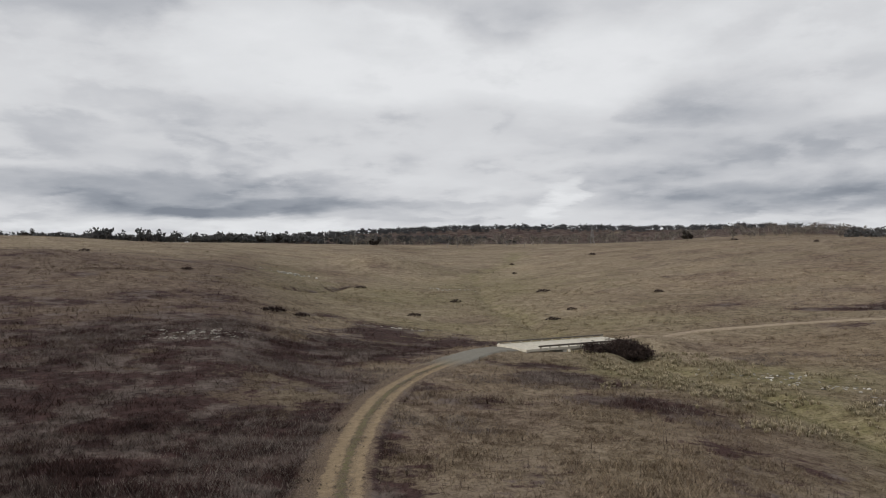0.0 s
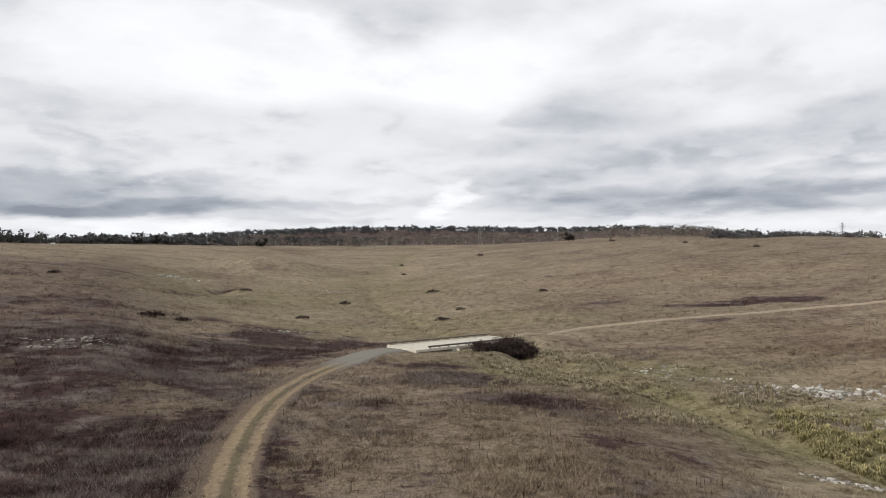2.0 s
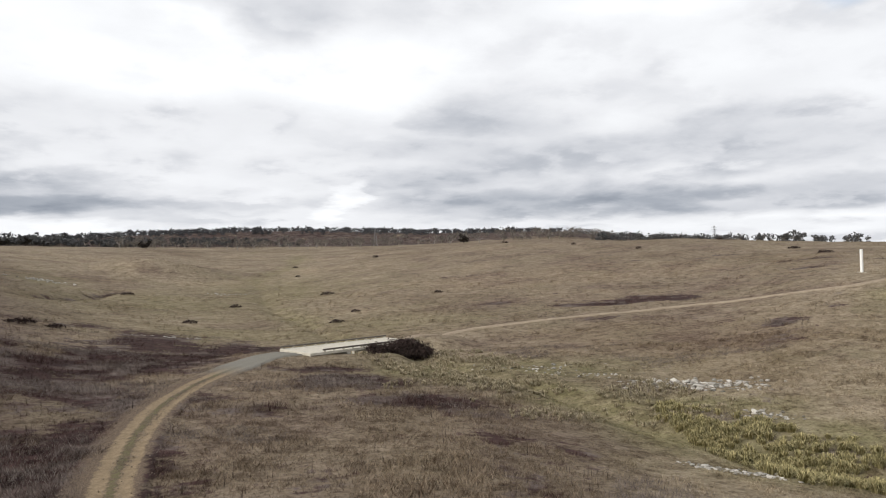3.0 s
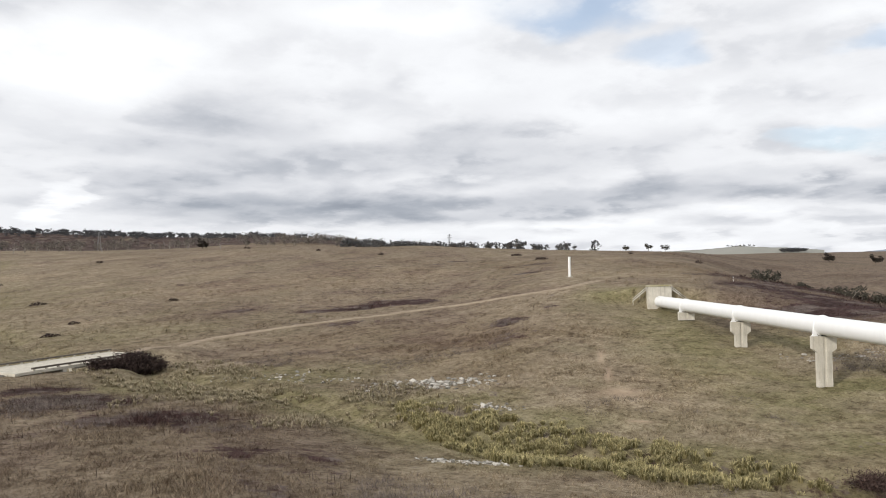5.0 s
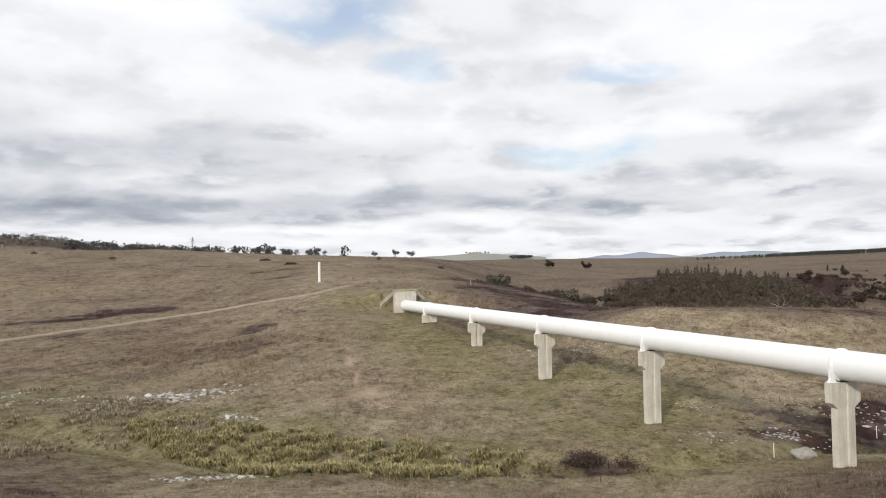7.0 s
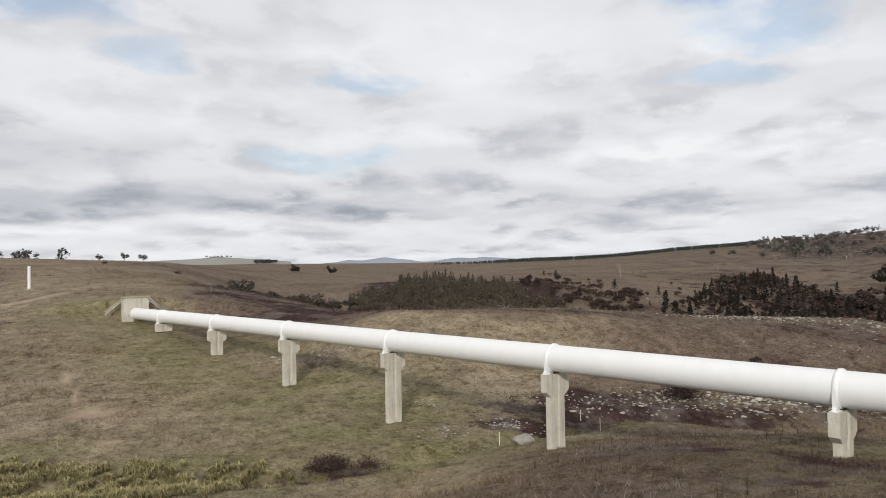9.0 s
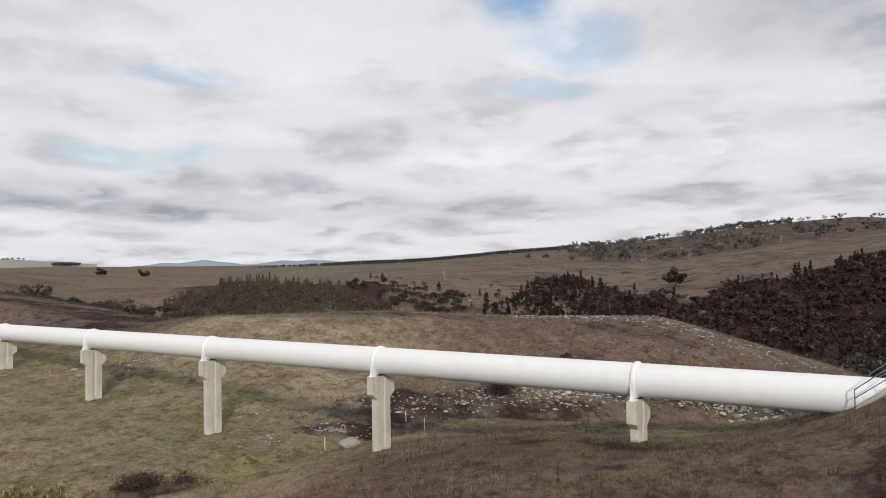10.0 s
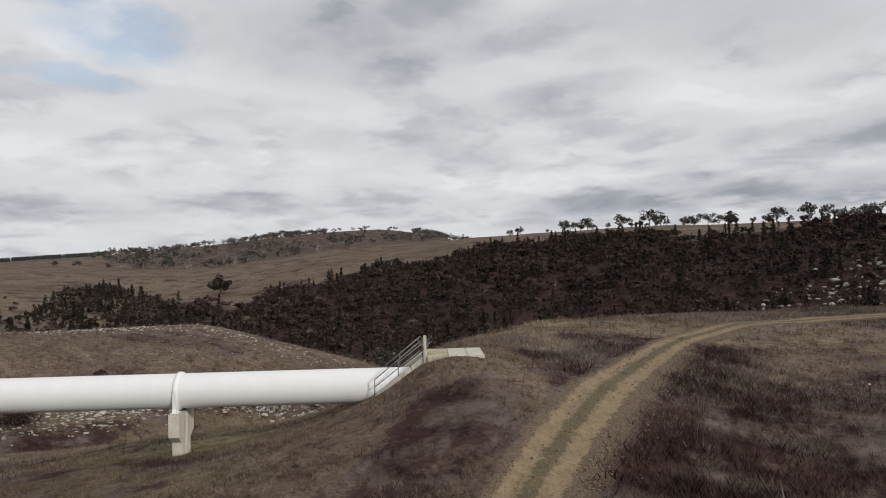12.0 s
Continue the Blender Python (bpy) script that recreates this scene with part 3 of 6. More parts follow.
# the run of a loose belt of dark weeds up the bank between portal and track
BELT = [np.array(polar(a, d)) for a, d in ((116, 26.5), (123, 28.8), (128, 31), (131, 34.5), (134.5, 38.5), (139, 47), (141.5, 55))]

LUSH = [(18, 88, 14, 11), (26, 92, 14, 8), (30, 72, 9, 6), (38, 74, 9, 4), (45, 66, 10, 4), (56, 58, 12, 4), (73, 76, 12, 11), (68, 84, 12, 10), (76, 70, 11, 8), (64, 108, 7, 9), (52, 136, 8, 7), (56, 128, 6, 8), (115, 46, 7, 3), (92, 78, 4, 2)]

FAINT = [(-4, 210, 40, 50), (4, 260, 30, 60), (0, 140, 30, 16), (12, 145, 30, 12), (-12, 260, 14, 30)]

# the gorge forest's upper edge by bearing (distance)
EDGE_B = (96, 98.5, 99.7, 102.6, 104.9, 107.2, 112, 115.6, 120, 123.7, 127, 129.2, 131.1, 135.9, 138.3, 141.4, 144.7, 148, 151, 155, 158, 166)
EDGE_D = (345, 345, 415, 490, 450, 400, 375, 410, 420, 460, 446, 440, 470, 462, 495, 468, 440, 392, 402, 410, 445, 600)


def zones(x, y, d, a, dc, dg):
    """How green, how heathy and how bare the ground is at each place, 0 to 1; the heathy value also holds painted
    shade.
    """
    w, v = fbm(x, y, 1 / 14, 4, 11), fbm(x, y, 1 / 34, 4, 21)
    green = np.clip((0.85 - 0.3 * np.clip((d - 115) / 20, 0, 1)) * np.exp(-(dc / 7) ** 2) * (1 - 0.6 * np.clip((a - 90) / 8, 0, 1)) + 0.25 * w - 0.08, 0, 1) * np.clip((d - 20) / 20, 0, 1)
    green = np.clip(np.maximum(green, np.maximum(0.85 * patches(LUSH, x, y), 0.5 * patches(FAINT, x, y))) + 0.12 * v, 0, 1)
    # short green grass along the western side of the pipe
    run, off = -0.6003 * (x - 65.531) - 0.7998 * (y - 18.231), 0.7998 * (x - 65.531) - 0.6003 * (y - 18.231)
    green = np.maximum(green, (0.75 + 0.25 * w) * np.clip((run + 76) / 10, 0, 1) * np.clip((24 - run) / 16, 0, 1) * np.exp(-((off + 5) / 8.5) ** 2))
    heath_shade = 0.10 * v + 0.05 - 0.12 * np.clip((d - 170) / 80, 0, 1) * np.clip((95 - a) / 20, 0, 1)
    heath_shade = heath_shade + 0.74 * patches(HEATH, x, y) * (1 - 0.35 * np.clip((d - 105) / 20, 0, 1) * np.clip((58 - a) / 4, 0, 1))
    heath_shade = np.maximum(heath_shade, (0.62 + 0.35 * w) * np.exp(-(dg / (4 + 2 * w)) ** 2))
    # floor under the gorge, ridge and hill woods: tree shade put into its colour
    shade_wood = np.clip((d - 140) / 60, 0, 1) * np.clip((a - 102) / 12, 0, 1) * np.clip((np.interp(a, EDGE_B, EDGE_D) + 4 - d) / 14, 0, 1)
    heath_shade = np.maximum(heath_shade, 0.95 * shade_wood)
    heath_shade = np.maximum(heath_shade, 0.8 * np.clip((d - 640) / 50, 0, 1) * np.clip((36 - a) / 4, 0, 1))
    heath_shade = np.maximum(heath_shade, 0.3 * np.clip((d - 720) / 80, 0, 1) * np.clip((a - 101) / 4, 0, 1) * np.clip((131 - a) / 4, 0, 1))
    heath_shade = heath_shade + 0.30 * np.clip((d - 180) / 60, 0, 1) * np.clip((a - 84) / 14, 0, 1)
    # northern foreground: dark weeds thickened to paint in the cloud shade there
    heath_shade = heath_shade + 0.52 * np.clip((150 - d) / 70, 0, 1) * np.clip((0 - a) / 10, 0, 1)
    heath_shade = heath_shade + (0.27 - 0.16 * np.clip((a + 8) / 6, 0, 1)) * np.clip((88 - d) / 25, 0, 1) * np.clip((33 - a) / 8, 0, 1)
    heath_shade = heath_shade + 0.08 * np.clip((50 - d) / 8, 0, 1) + 0.35 * np.exp(-(dc / 4) ** 2) * np.clip((a - 34) / 4, 0, 1) * np.clip((76 - a) / 4, 0, 1)
    # floor of the knoll wood, darkened in colour for the shade under its trees
    heath_shade = heath_shade + 0.9 * np.clip((a - 71) / 2, 0, 1) * np.clip((89.5 - a) / 2, 0, 1) * np.clip((d - 215) / 15, 0, 1) * np.clip((355 - d) / 15, 0, 1)
    # near southern bank: ground colour darkened likewise, for cloud shade over real weeds
    heath_shade = heath_shade + (0.24 * np.clip((a - 112) / 10, 0, 1) + 0.16 * np.clip((a - 137) / 6, 0, 1)) * np.clip((100 - d) / 25, 0, 1)
    heath_shade = heath_shade + 0.14 * np.clip((a - 84) / 6, 0, 1) * np.clip((136 - a) / 3, 0, 1) * np.clip((66 - d) / 8, 0, 1)
    green = green + 0.28 * np.clip((a - 96) / 8, 0, 1) * np.clip((117 - a) / 5, 0, 1) * np.clip((64 - d) / 8, 0, 1) * np.clip(1 + w, 0, 1)
    heath_shade = heath_shade + 0.24 * np.clip((a - 88) / 8, 0, 1) * np.clip((d - 70) / 10, 0, 1) * np.clip((150 - d) / 15, 0, 1)
    bare = 0.95 * patches([(51.9, 76.5, 2.0, 1.7), (51.0, 83.5, 0.45, 3.5), (53.3, 66.8, 1.2, 0.5), (50.4, 92, 0.35, 4)], x, y)
    heath_shade = heath_shade + 0.32 * np.clip((-10 - a) / 8, 0, 1) * np.clip((330 - d) / 80, 0, 1) * np.clip((d - 80) / 20, 0, 1)
    # an even brown sward on the bank round the portal
    heath_shade = heath_shade * (1 - 0.6 * np.clip((a - 106) / 8, 0, 1) * np.clip((138 - a) / 3, 0, 1) * np.clip((70 - d) / 8, 0, 1))
    solid = np.maximum(patches(THICKET, x, y), np.clip((a - 135) / 4, 0, 1) * np.clip((75 - d) / 12, 0, 1) * np.clip(0.42 + 1.5 * v + 0.5 * w, 0, 1))
    heath_shade = np.maximum(heath_shade, (0.60 + 0.40 * w + 0.7 * fbm(x, y, 1 / 4, 3, 61)) * np.exp(-(near(BELT, x, y) / 4.4) ** 2))
    heath_shade = np.maximum(np.minimum(heath_shade, np.where(d < 160, 0.80, 1.0)), 1.12 * solid + 0.1 * w * (solid > 0.3))
    brown = (0.15 + 0.30 * np.clip((a - 12) / 10, 0, 1) * np.clip((48 - a) / 10, 0, 1)) * np.clip((d - 105) / 40, 0, 1)
    brown = np.maximum(brown, 0.85 * np.clip((d - 180) / 120, 0, 1) * np.clip((a - 48) / 8, 0, 1))
    brown = np.maximum(brown, np.clip((d - 92) / 8, 0, 1) * np.clip((a - 86) / 8, 0, 1) * np.clip((160 - d) / 15, 0, 1))
    brown = np.maximum(brown, np.clip((a - 80) / 8, 0, 1) * np.clip((138 - a) / 3, 0, 1) * np.clip((66 - d) / 8, 0, 1))
    brown = np.maximum(brown, 0.95 * np.clip((a - 86) / 3, 0, 1) * np.clip((120 - a) / 3, 0, 1) * np.clip((d - 64) / 6, 0, 1) * np.clip((98 - d) / 6, 0, 1))
    brown = np.maximum(brown, 0.95 * np.clip((a - 56) / 4, 0, 1) * np.clip((92 - a) / 4, 0, 1) * np.clip((d - 106) / 6, 0, 1) * np.clip((230 - d) / 30, 0, 1))
    brown = np.maximum(brown, 0.6 * np.clip((a - 136) / 4, 0, 1) * np.clip((120 - d) / 20, 0, 1))
    brown = np.maximum(brown, 0.65 * np.clip((37 - a) / 6, 0, 1) * np.clip((112 - d) / 20, 0, 1))
    brown = np.maximum(brown, 1.0 * np.clip((-8 - a) / 8, 0, 1) * np.clip((330 - d) / 80, 0, 1))
    # the patches lose themselves close to the middle of the field
    away = np.clip((d - 8) / 15, 0, 1)
    green, heath_shade, brown = 0.2 + (green - 0.2) * away, 0.35 + 0.2 * w + (heath_shade - 0.35 - 0.2 * w) * away, 0.5 + (brown - 0.5) * away
    return np.clip(green, 0, 1), np.clip(heath_shade, 0, 1), bare, brown


def mesh_object(name, verts, faces, mat, parent=None, smooth=False):
    me = bpy.data.meshes.new(name)
    me.from_pydata(verts, [], faces)
    me.materials.append(mat)
    if smooth:
        me.polygons.foreach_set("use_smooth", [True] * len(me.polygons))
    ob = new(name, me)
    ob.parent = parent
    return ob


def build_ground():
    nr, na = LX.shape
    verts = np.stack([LX, LY, LZ], -1).reshape(-1, 3)
    i, j = np.meshgrid(np.arange(nr - 1), np.arange(na), indexing="ij")
    k = (j + 1) % na
    faces = np.stack([i * na + j, i * na + k, (i + 1) * na + k, (i + 1) * na + j], -1).reshape(-1, 4)
    me = bpy.data.meshes.new("ground")
    me.vertices.add(len(verts))
    me.vertices.foreach_set("co", verts.astype(np.float32).ravel())
    me.loops.add(faces.size)
    me.loops.foreach_set("vertex_index", faces.astype(np.int32).ravel())
    me.polygons.add(len(faces))
    me.polygons.foreach_set("loop_start", np.arange(0, faces.size, 4, dtype=np.int32))
    me.polygons.foreach_set("loop_total", np.full(len(faces), 4, dtype=np.int32))
    me.polygons.foreach_set("use_smooth", np.ones(len(faces), dtype=bool))
    me.update(calc_edges=True)
    green, heath_shade, bare, brown = zones(LX, LY, LD, LA, LC, LG)
    for name, values in (("green", green), ("heath_shade", np.clip(heath_shade, 0, 1)), ("bare", bare), ("brown", brown)):
        me.attributes.new(name, "FLOAT", "POINT").data.foreach_set("value", values.astype(np.float32).ravel())
    me.materials.append(GROUND)
    return tagged(new("ground", me), "rolling dry winter grassland with brown and green patches", "ground", kind="structure")


def build_strip(name, line, width, mat, label, lift=0.15, rut_at=(0.42, 0.71), left=0.58, paved=None, cols=17):
    """A track laid over the ground, with two wheel ruts worn into it."""
    line = np.asarray(line)[:, :2]
    tan = np.gradient(line, axis=0)
    tan /= np.linalg.norm(tan, axis=1)[:, None]
    side = np.stack([tan[:, 1], -tan[:, 0]], 1)
    u = np.linspace(0, 1, cols)
    x = line[:, 0][:, None] + side[:, 0][:, None] * (u - left) * width
    y = line[:, 1][:, None] + side[:, 1][:, None] * (u - left) * width
    dip = sum(np.exp(-((u - r) / 0.07) ** 2) for r in rut_at) * 0.07
    edge = np.clip(np.minimum(u, 1 - u) / 0.08, 0, 1)
    z = ground_z(x, y) + (lift + 0.05) * edge - 0.05 - dip + 0.02 * fbm(x, y, 0.35, 2, 4)
    verts = np.stack([x, y, z], -1).reshape(-1, 3).tolist()
    n = len(line)
    faces = [(i * cols + j, i * cols + j + 1, (i + 1) * cols + j + 1, (i + 1) * cols + j) for i in range(n - 1) for j in range(cols - 1)]
    ob = mesh_object(name, verts, faces, mat, smooth=True)
    ob.data.attributes.new("across", "FLOAT", "POINT").data.foreach_set("value", np.tile(u, n).astype(np.float32))
    d, a = np.hypot(x, y), np.degrees(np.arctan2(x, y))
    for key, values in zip(("green", "heath_shade", "bare", "brown"), zones(x, y, d, a, near(CREEK, x, y), near(GULLY, x, y))):
        ob.data.attributes.new(key, "FLOAT", "POINT").data.foreach_set("value", values.ravel().astype(np.float32))
    pv = np.zeros(n) if paved is None else paved
    ob.data.attributes.new("paved", "FLOAT", "POINT").data.foreach_set("value", np.repeat(pv, cols).astype(np.float32))
    return tagged(ob, label, "dirt track", kind="structure")


build_ground()
n_track = len(TRACK_LINE)
build_strip("road_1", TRACK_LINE, 5.0, TRACK, "curving two-wheel dirt track with gravel verges", paved=np.clip((np.arange(n_track) - n_track + 36) / 12, 0, 1))
build_strip("road_2", ROAD_LINE, 2.0, ROADDIRT, "narrow pale dirt road climbing the grass slope", cols=9)

# ---- the pipeline ----
def part(name, bm, mat, parent=None, label="", smooth=False):
    """Links a bmesh as one mesh object under a thing or a part."""
    bmesh.ops.recalc_face_normals(bm, faces=bm.faces)
    me = bpy.data.meshes.new(name)
    bm.to_mesh(me)
    bm.free()
    me.materials.append(mat)
    if smooth:
        me.polygons.foreach_set("use_smooth", [True] * len(me.polygons))
    ob = new(name, me)
    ob.parent = parent
    if label:
        tagged(ob, label)
    return ob


def empty(name, m, **tags):
    ob = new(name)
    ob.matrix_world = m
    return tagged(ob, **tags)


def box(bm, x0, x1, y0, y1, z0, z1, bevel=0.0):
    r = bmesh.ops.create_cube(bm, size=1, matrix=Matrix.Translation(((x0 + x1) / 2, (y0 + y1) / 2, (z0 + z1) / 2)) @ Matrix.Diagonal((x1 - x0, y1 - y0, z1 - z0, 1)))
    if bevel:
        bmesh.ops.bevel(bm, geom=list({e for v in r["verts"] for e in v.link_edges}), offset=bevel, segments=1, affect="EDGES")


def tube(bm, a, b, r0, r1=None, seg=8, caps=True):
    a, b = Vector(a), Vector(b)
    m = Matrix.Translation((a + b) / 2) @ (b - a).to_track_quat("Z", "Y").to_matrix().to_4x4()
    bmesh.ops.create_cone(bm, cap_ends=caps, segments=seg, radius1=r0, radius2=r0 if r1 is None else r1, depth=(b - a).length, matrix=m)


def prism(bm, outline, axis_from, axis_to, axis="x"):
    """An outline of pairs swept along x or y."""
    put = (lambda s, p: (s, p[0], p[1])) if axis == "x" else (lambda s, p: (p[0], s, p[1]))
    a = [bm.verts.new(put(axis_from, p)) for p in outline]
    b = [bm.verts.new(put(axis_to, p)) for p in outline]
    bm.faces.new(a)
    bm.faces.new(b[::-1])
    for i in range(len(a)):
        j = (i + 1) % len(a)
        bm.faces.new((a[i], b[i], b[j], a[j]))


# the pipe's own axes: +x runs along it to its south-western end, y across, z up; its zero is the fourth pier
PIPE_M = pose(65.531, 18.231, EYE - 7.32, 0, 0, 0) @ Matrix.Rotation(radians(90 - 216.887), 4, "Z") @ Matrix.Rotation(radians(-0.32), 4, "Y")
SPAN, PIPE_R = 19.845, 1.0
PIPE_X0, PIPE_X1 = -72.5, 54.6


def build_pipe():
    pipe = empty("water_pipe", PIPE_M, label="large white-painted steel water pipe carried on concrete piers", category="pipeline")
    joints = [PIPE_X0] + [SPAN * i for i in range(-3, 3)] + [PIPE_X1]
    for a, b in zip(joints[:-1], joints[1:]):
        bm = bmesh.new()
        m = Matrix.Translation(((a + b) / 2, 0, 0)) @ Matrix.Rotation(math.pi / 2, 4, "Y")
        bmesh.ops.create_cone(bm, cap_ends=False, segments=72, radius1=PIPE_R, radius2=PIPE_R, depth=b - a, matrix=m)
        # weld seams
        for k in range(1, 3):
            s = a + (b - a) * k / 3
            bmesh.ops.create_cone(bm, cap_ends=False, segments=72, radius1=PIPE_R + 0.006, radius2=PIPE_R + 0.006, depth=0.05, matrix=Matrix.Translation((s, 0, 0)) @ Matrix.Rotation(math.pi / 2, 4, "Y"))
        part("pipe_section", bm, WHITE, pipe, smooth=True)
    for i in range(-3, 3):
        bm = bmesh.new()
        # a stiffening ring with rounded shoulders
        prof = [(-0.17, 0.99), (-0.14, 1.03), (-0.09, 1.10), (0.09, 1.10), (0.14, 1.03), (0.17, 0.99)]
        n = 64
        rows = [[bm.verts.new((i * SPAN + px, pr * math.sin(2 * math.pi * k / n), pr * math.cos(2 * math.pi * k / n))) for px, pr in prof] for k in range(n)]
        for k in range(n):
            for q in range(len(prof) - 1):
                bm.faces.new((rows[k][q], rows[(k + 1) % n][q], rows[(k + 1) % n][q + 1], rows[k][q + 1]))
        ring = part("ring", bm, WHITE, pipe, smooth=True)
        for sy in (-1, 1):
            bm = bmesh.new()
            # a flared leg from the ring's flank to its foot plate
            leg = [(0.97 * sy, 0.15), (1.10 * sy, 0.0), (1.08 * sy, -0.85), (1.20 * sy, -1.07), (0.60 * sy, -1.07), (0.80 * sy, -0.72)]
            prism(bm, leg, i * SPAN - 0.11, i * SPAN + 0.11)
            box(bm, i * SPAN - 0.22, i * SPAN + 0.22, min(0.52 * sy, 1.24 * sy), max(0.52 * sy, 1.24 * sy), -1.10, -1.06)
            foot = part("ring_leg", bm, WHITE, ring)
        bm = bmesh.new()
        box(bm, i * SPAN - 0.2, i * SPAN + 0.2, -0.3, 0.3, -1.12, -0.99)
        part("bearing", bm, DARKSTEEL, ring, "dark bearing block")
    return pipe


def build_pier(i, depth):
    """A hammerhead pier: its cap lies across the pipe."""
    m = PIPE_M @ Matrix.Translation((i * SPAN, 0, 0))
    th = empty("pipe_pier", Matrix.Translation(m @ Vector((0, 0, -depth))) @ Matrix.Rotation(radians(90 - 216.887), 4, "Z"),
               label="weathered pale concrete hammerhead pier under the white pipe" if depth > 4 else "short pale concrete pier on the grass bank under the pipe", category="pier", group="piers of the pipeline")
    top = depth - 1.12
    low = max(top - 1.68, 0.0)

    def grooved(a, b, z0, z1, a0=None, b0=None):
        """A block, half sizes a across and b along, with a groove down both broad faces; a0 and b0 at its foot."""
        bm = bmesh.new()
        rings = []
        for z, p, q in ((z0, a0 or a, b0 or b), (z1, a, b)):
            g = q - 0.10
            ol = [(-q, -p), (q, -p), (q, -0.17), (g, -0.12), (g, 0.12), (q, 0.17), (q, p), (-q, p), (-q, 0.17), (-g, 0.12), (-g, -0.12), (-q, -0.17)]
            rings.append([bm.verts.new((u, v, z)) for u, v in ol])
        n = len(rings[0])
        bm.faces.new(rings[0])
        bm.faces.new(rings[1][::-1])
        for k in range(n):
            r = (k + 1) % n
            bm.faces.new((rings[0][k], rings[1][k], rings[1][r], rings[0][r]))
        return bm

    part("cap", grooved(1.27, 0.30, max(top - 1.3, 0.1), top), CONCRETE, th)
    if low > 0:
        part("corbel", grooved(1.27, 0.298, low, top - 1.3, 0.80, 0.262), CONCRETE, th)
        part("shaft", grooved(0.78, 0.255, -0.9, low + 0.004), CONCRETE, th)
    return th


build_pipe()
for index, depth in enumerate((2.47, 4.43, 6.37, 7.82, 6.90, 3.56)):
    build_pier(index - 3, depth)

# ---- headwalls, bridge and posts ----
GALV = mat_plain("pale_weathered_rail", (0.38, 0.36, 0.32), (0.55, 0.53, 0.48), 2.0, 0.7)


def rail_line(parent, name, points, r=0.03, mat=None):
    bm = bmesh.new()
    for a, b in zip(points[:-1], points[1:]):
        tube(bm, a, b, r, seg=8)
    for p in points[1:-1]:
        bmesh.ops.create_uvsphere(bm, u_segments=8, v_segments=6, radius=r, matrix=Matrix.Translation(p))
    return part(name, bm, mat or STEEL, parent, smooth=True)


def build_far_headwall():
    th = empty("headwall", PIPE_M, label="weathered concrete headwall with mossy top where the pipe goes underground", category="headwall")
    bm = bmesh.new()
    # a face with a round opening for the pipe
    n, hole = 48, 1.02
    w, top, low = 2.15, 2.72, -2.6
    ring, rim = [], []
    for k in range(n):
        a = 2 * math.pi * (k + 0.5) / n
        c, s = math.cos(a), math.sin(a)
        q = min(w / abs(c) if c else 9, (top if s > 0 else -low) / abs(s) if s else 9)
        ring.append((c * hole, s * hole))
        rim.append((c * q, s * q))
    xs = (-72.3, -73.2)
    V = [[[bm.verts.new((x, y, z)) for y, z in loop] for loop in (ring, rim)] for x in xs]
    for k in range(n):
        j = (k + 1) % n
        bm.faces.new((V[0][0][k], V[0][0][j], V[0][1][j], V[0][1][k]))
        bm.faces.new((V[1][0][k], V[1][1][k], V[1][1][j], V[1][0][j]))
        bm.faces.new((V[0][1][k], V[0][1][j], V[1][1][j], V[1][1][k]))
        bm.faces.new((V[0][0][k], V[1][0][k], V[1][0][j], V[0][0][j]))
    part("wall_face", bm, CONCRETE, th)
    bm = bmesh.new()
    box(bm, -73.35, -72.18, -2.3, 2.3, 2.72, 2.98, 0.03)
    part("coping", bm, MOSSY, th, "mossy concrete coping")
    for s in (-1, 1):
        for h, r in ((0.55, 0.09), (0.95, 0.07)):
            rail_line(th, "handrail", mat=GALV, points=[Vector((-72.6, 2.2 * s, 1.75 + h)), Vector((-72.6, 4.9 * s, -0.55 + h + 0.15))], r=r)
        for q in (0.0, 0.5, 1.0):
            y, z = (2.3 + 2.5 * q) * s, 2.2 - 2.3 * q
            rail_line(th, "rail_post", mat=GALV, points=[Vector((-72.6, y, z - 0.5)), Vector((-72.6, y, z + 0.45))], r=0.05)
    return th


def build_near_end():
    th = empty("pipe_portal", PIPE_M, label="concrete portal with sloping walls and steel handrails around the pipe end", category="portal")
    for s in (-1, 1):
        bm = bmesh.new()
        prism(bm, [(50.75, -0.62), (50.95, -0.45), (53.75, 1.72), (54.2, 1.72), (54.2, -2.4), (50.75, -2.4)], 1.32 * s - 0.15, 1.32 * s + 0.15, "y")
        part("side_wall", bm, CONCRETE, th)
        y = 1.42 * s
        rail_line(th, "handrail", [Vector((51.05, y, -0.35)), Vector((51.05, y, 0.55)), Vector((53.65, y, 2.62)), Vector((53.78, y, 2.50)), Vector((53.78, y, 1.75))], 0.028)
        rail_line(th, "handrail", [Vector((51.05, y, 0.12)), Vector((53.75, y, 2.18))], 0.024)
        rail_line(th, "rail_post", [Vector((52.40, y, 0.72)), Vector((52.40, y, 1.60))], 0.026)
    bm = bmesh.new()
    box(bm, 53.86, 54.02, -1.62, -1.46, 0.8, 2.98, 0.01)
    part("post", bm, CONCRETE, th, "pale square concrete post")
    bm = bmesh.new()
    box(bm, 53.95, 54.25, -1.5, 1.5, -1.5, 1.80, 0.02)
    part("end_wall", bm, CONCRETE, th)
    # roof slabs of the buried chamber
    for x0, x1, mat in ((54.05, 55.25, MOSSY), (55.27, 56.35, CONCRETE), (56.37, 57.3, CONCRETE)):
        bm = bmesh.new()
        box(bm, x0, x1, -1.75, 1.75, 1.34, 1.82, 0.03)
        part("slab", bm, mat, th)
    bm = bmesh.new()
    box(bm, 54.05, 57.2, -1.65, 1.65, -0.6, 1.36)
    part("chamber", bm, CONCRETE, th)
    return th


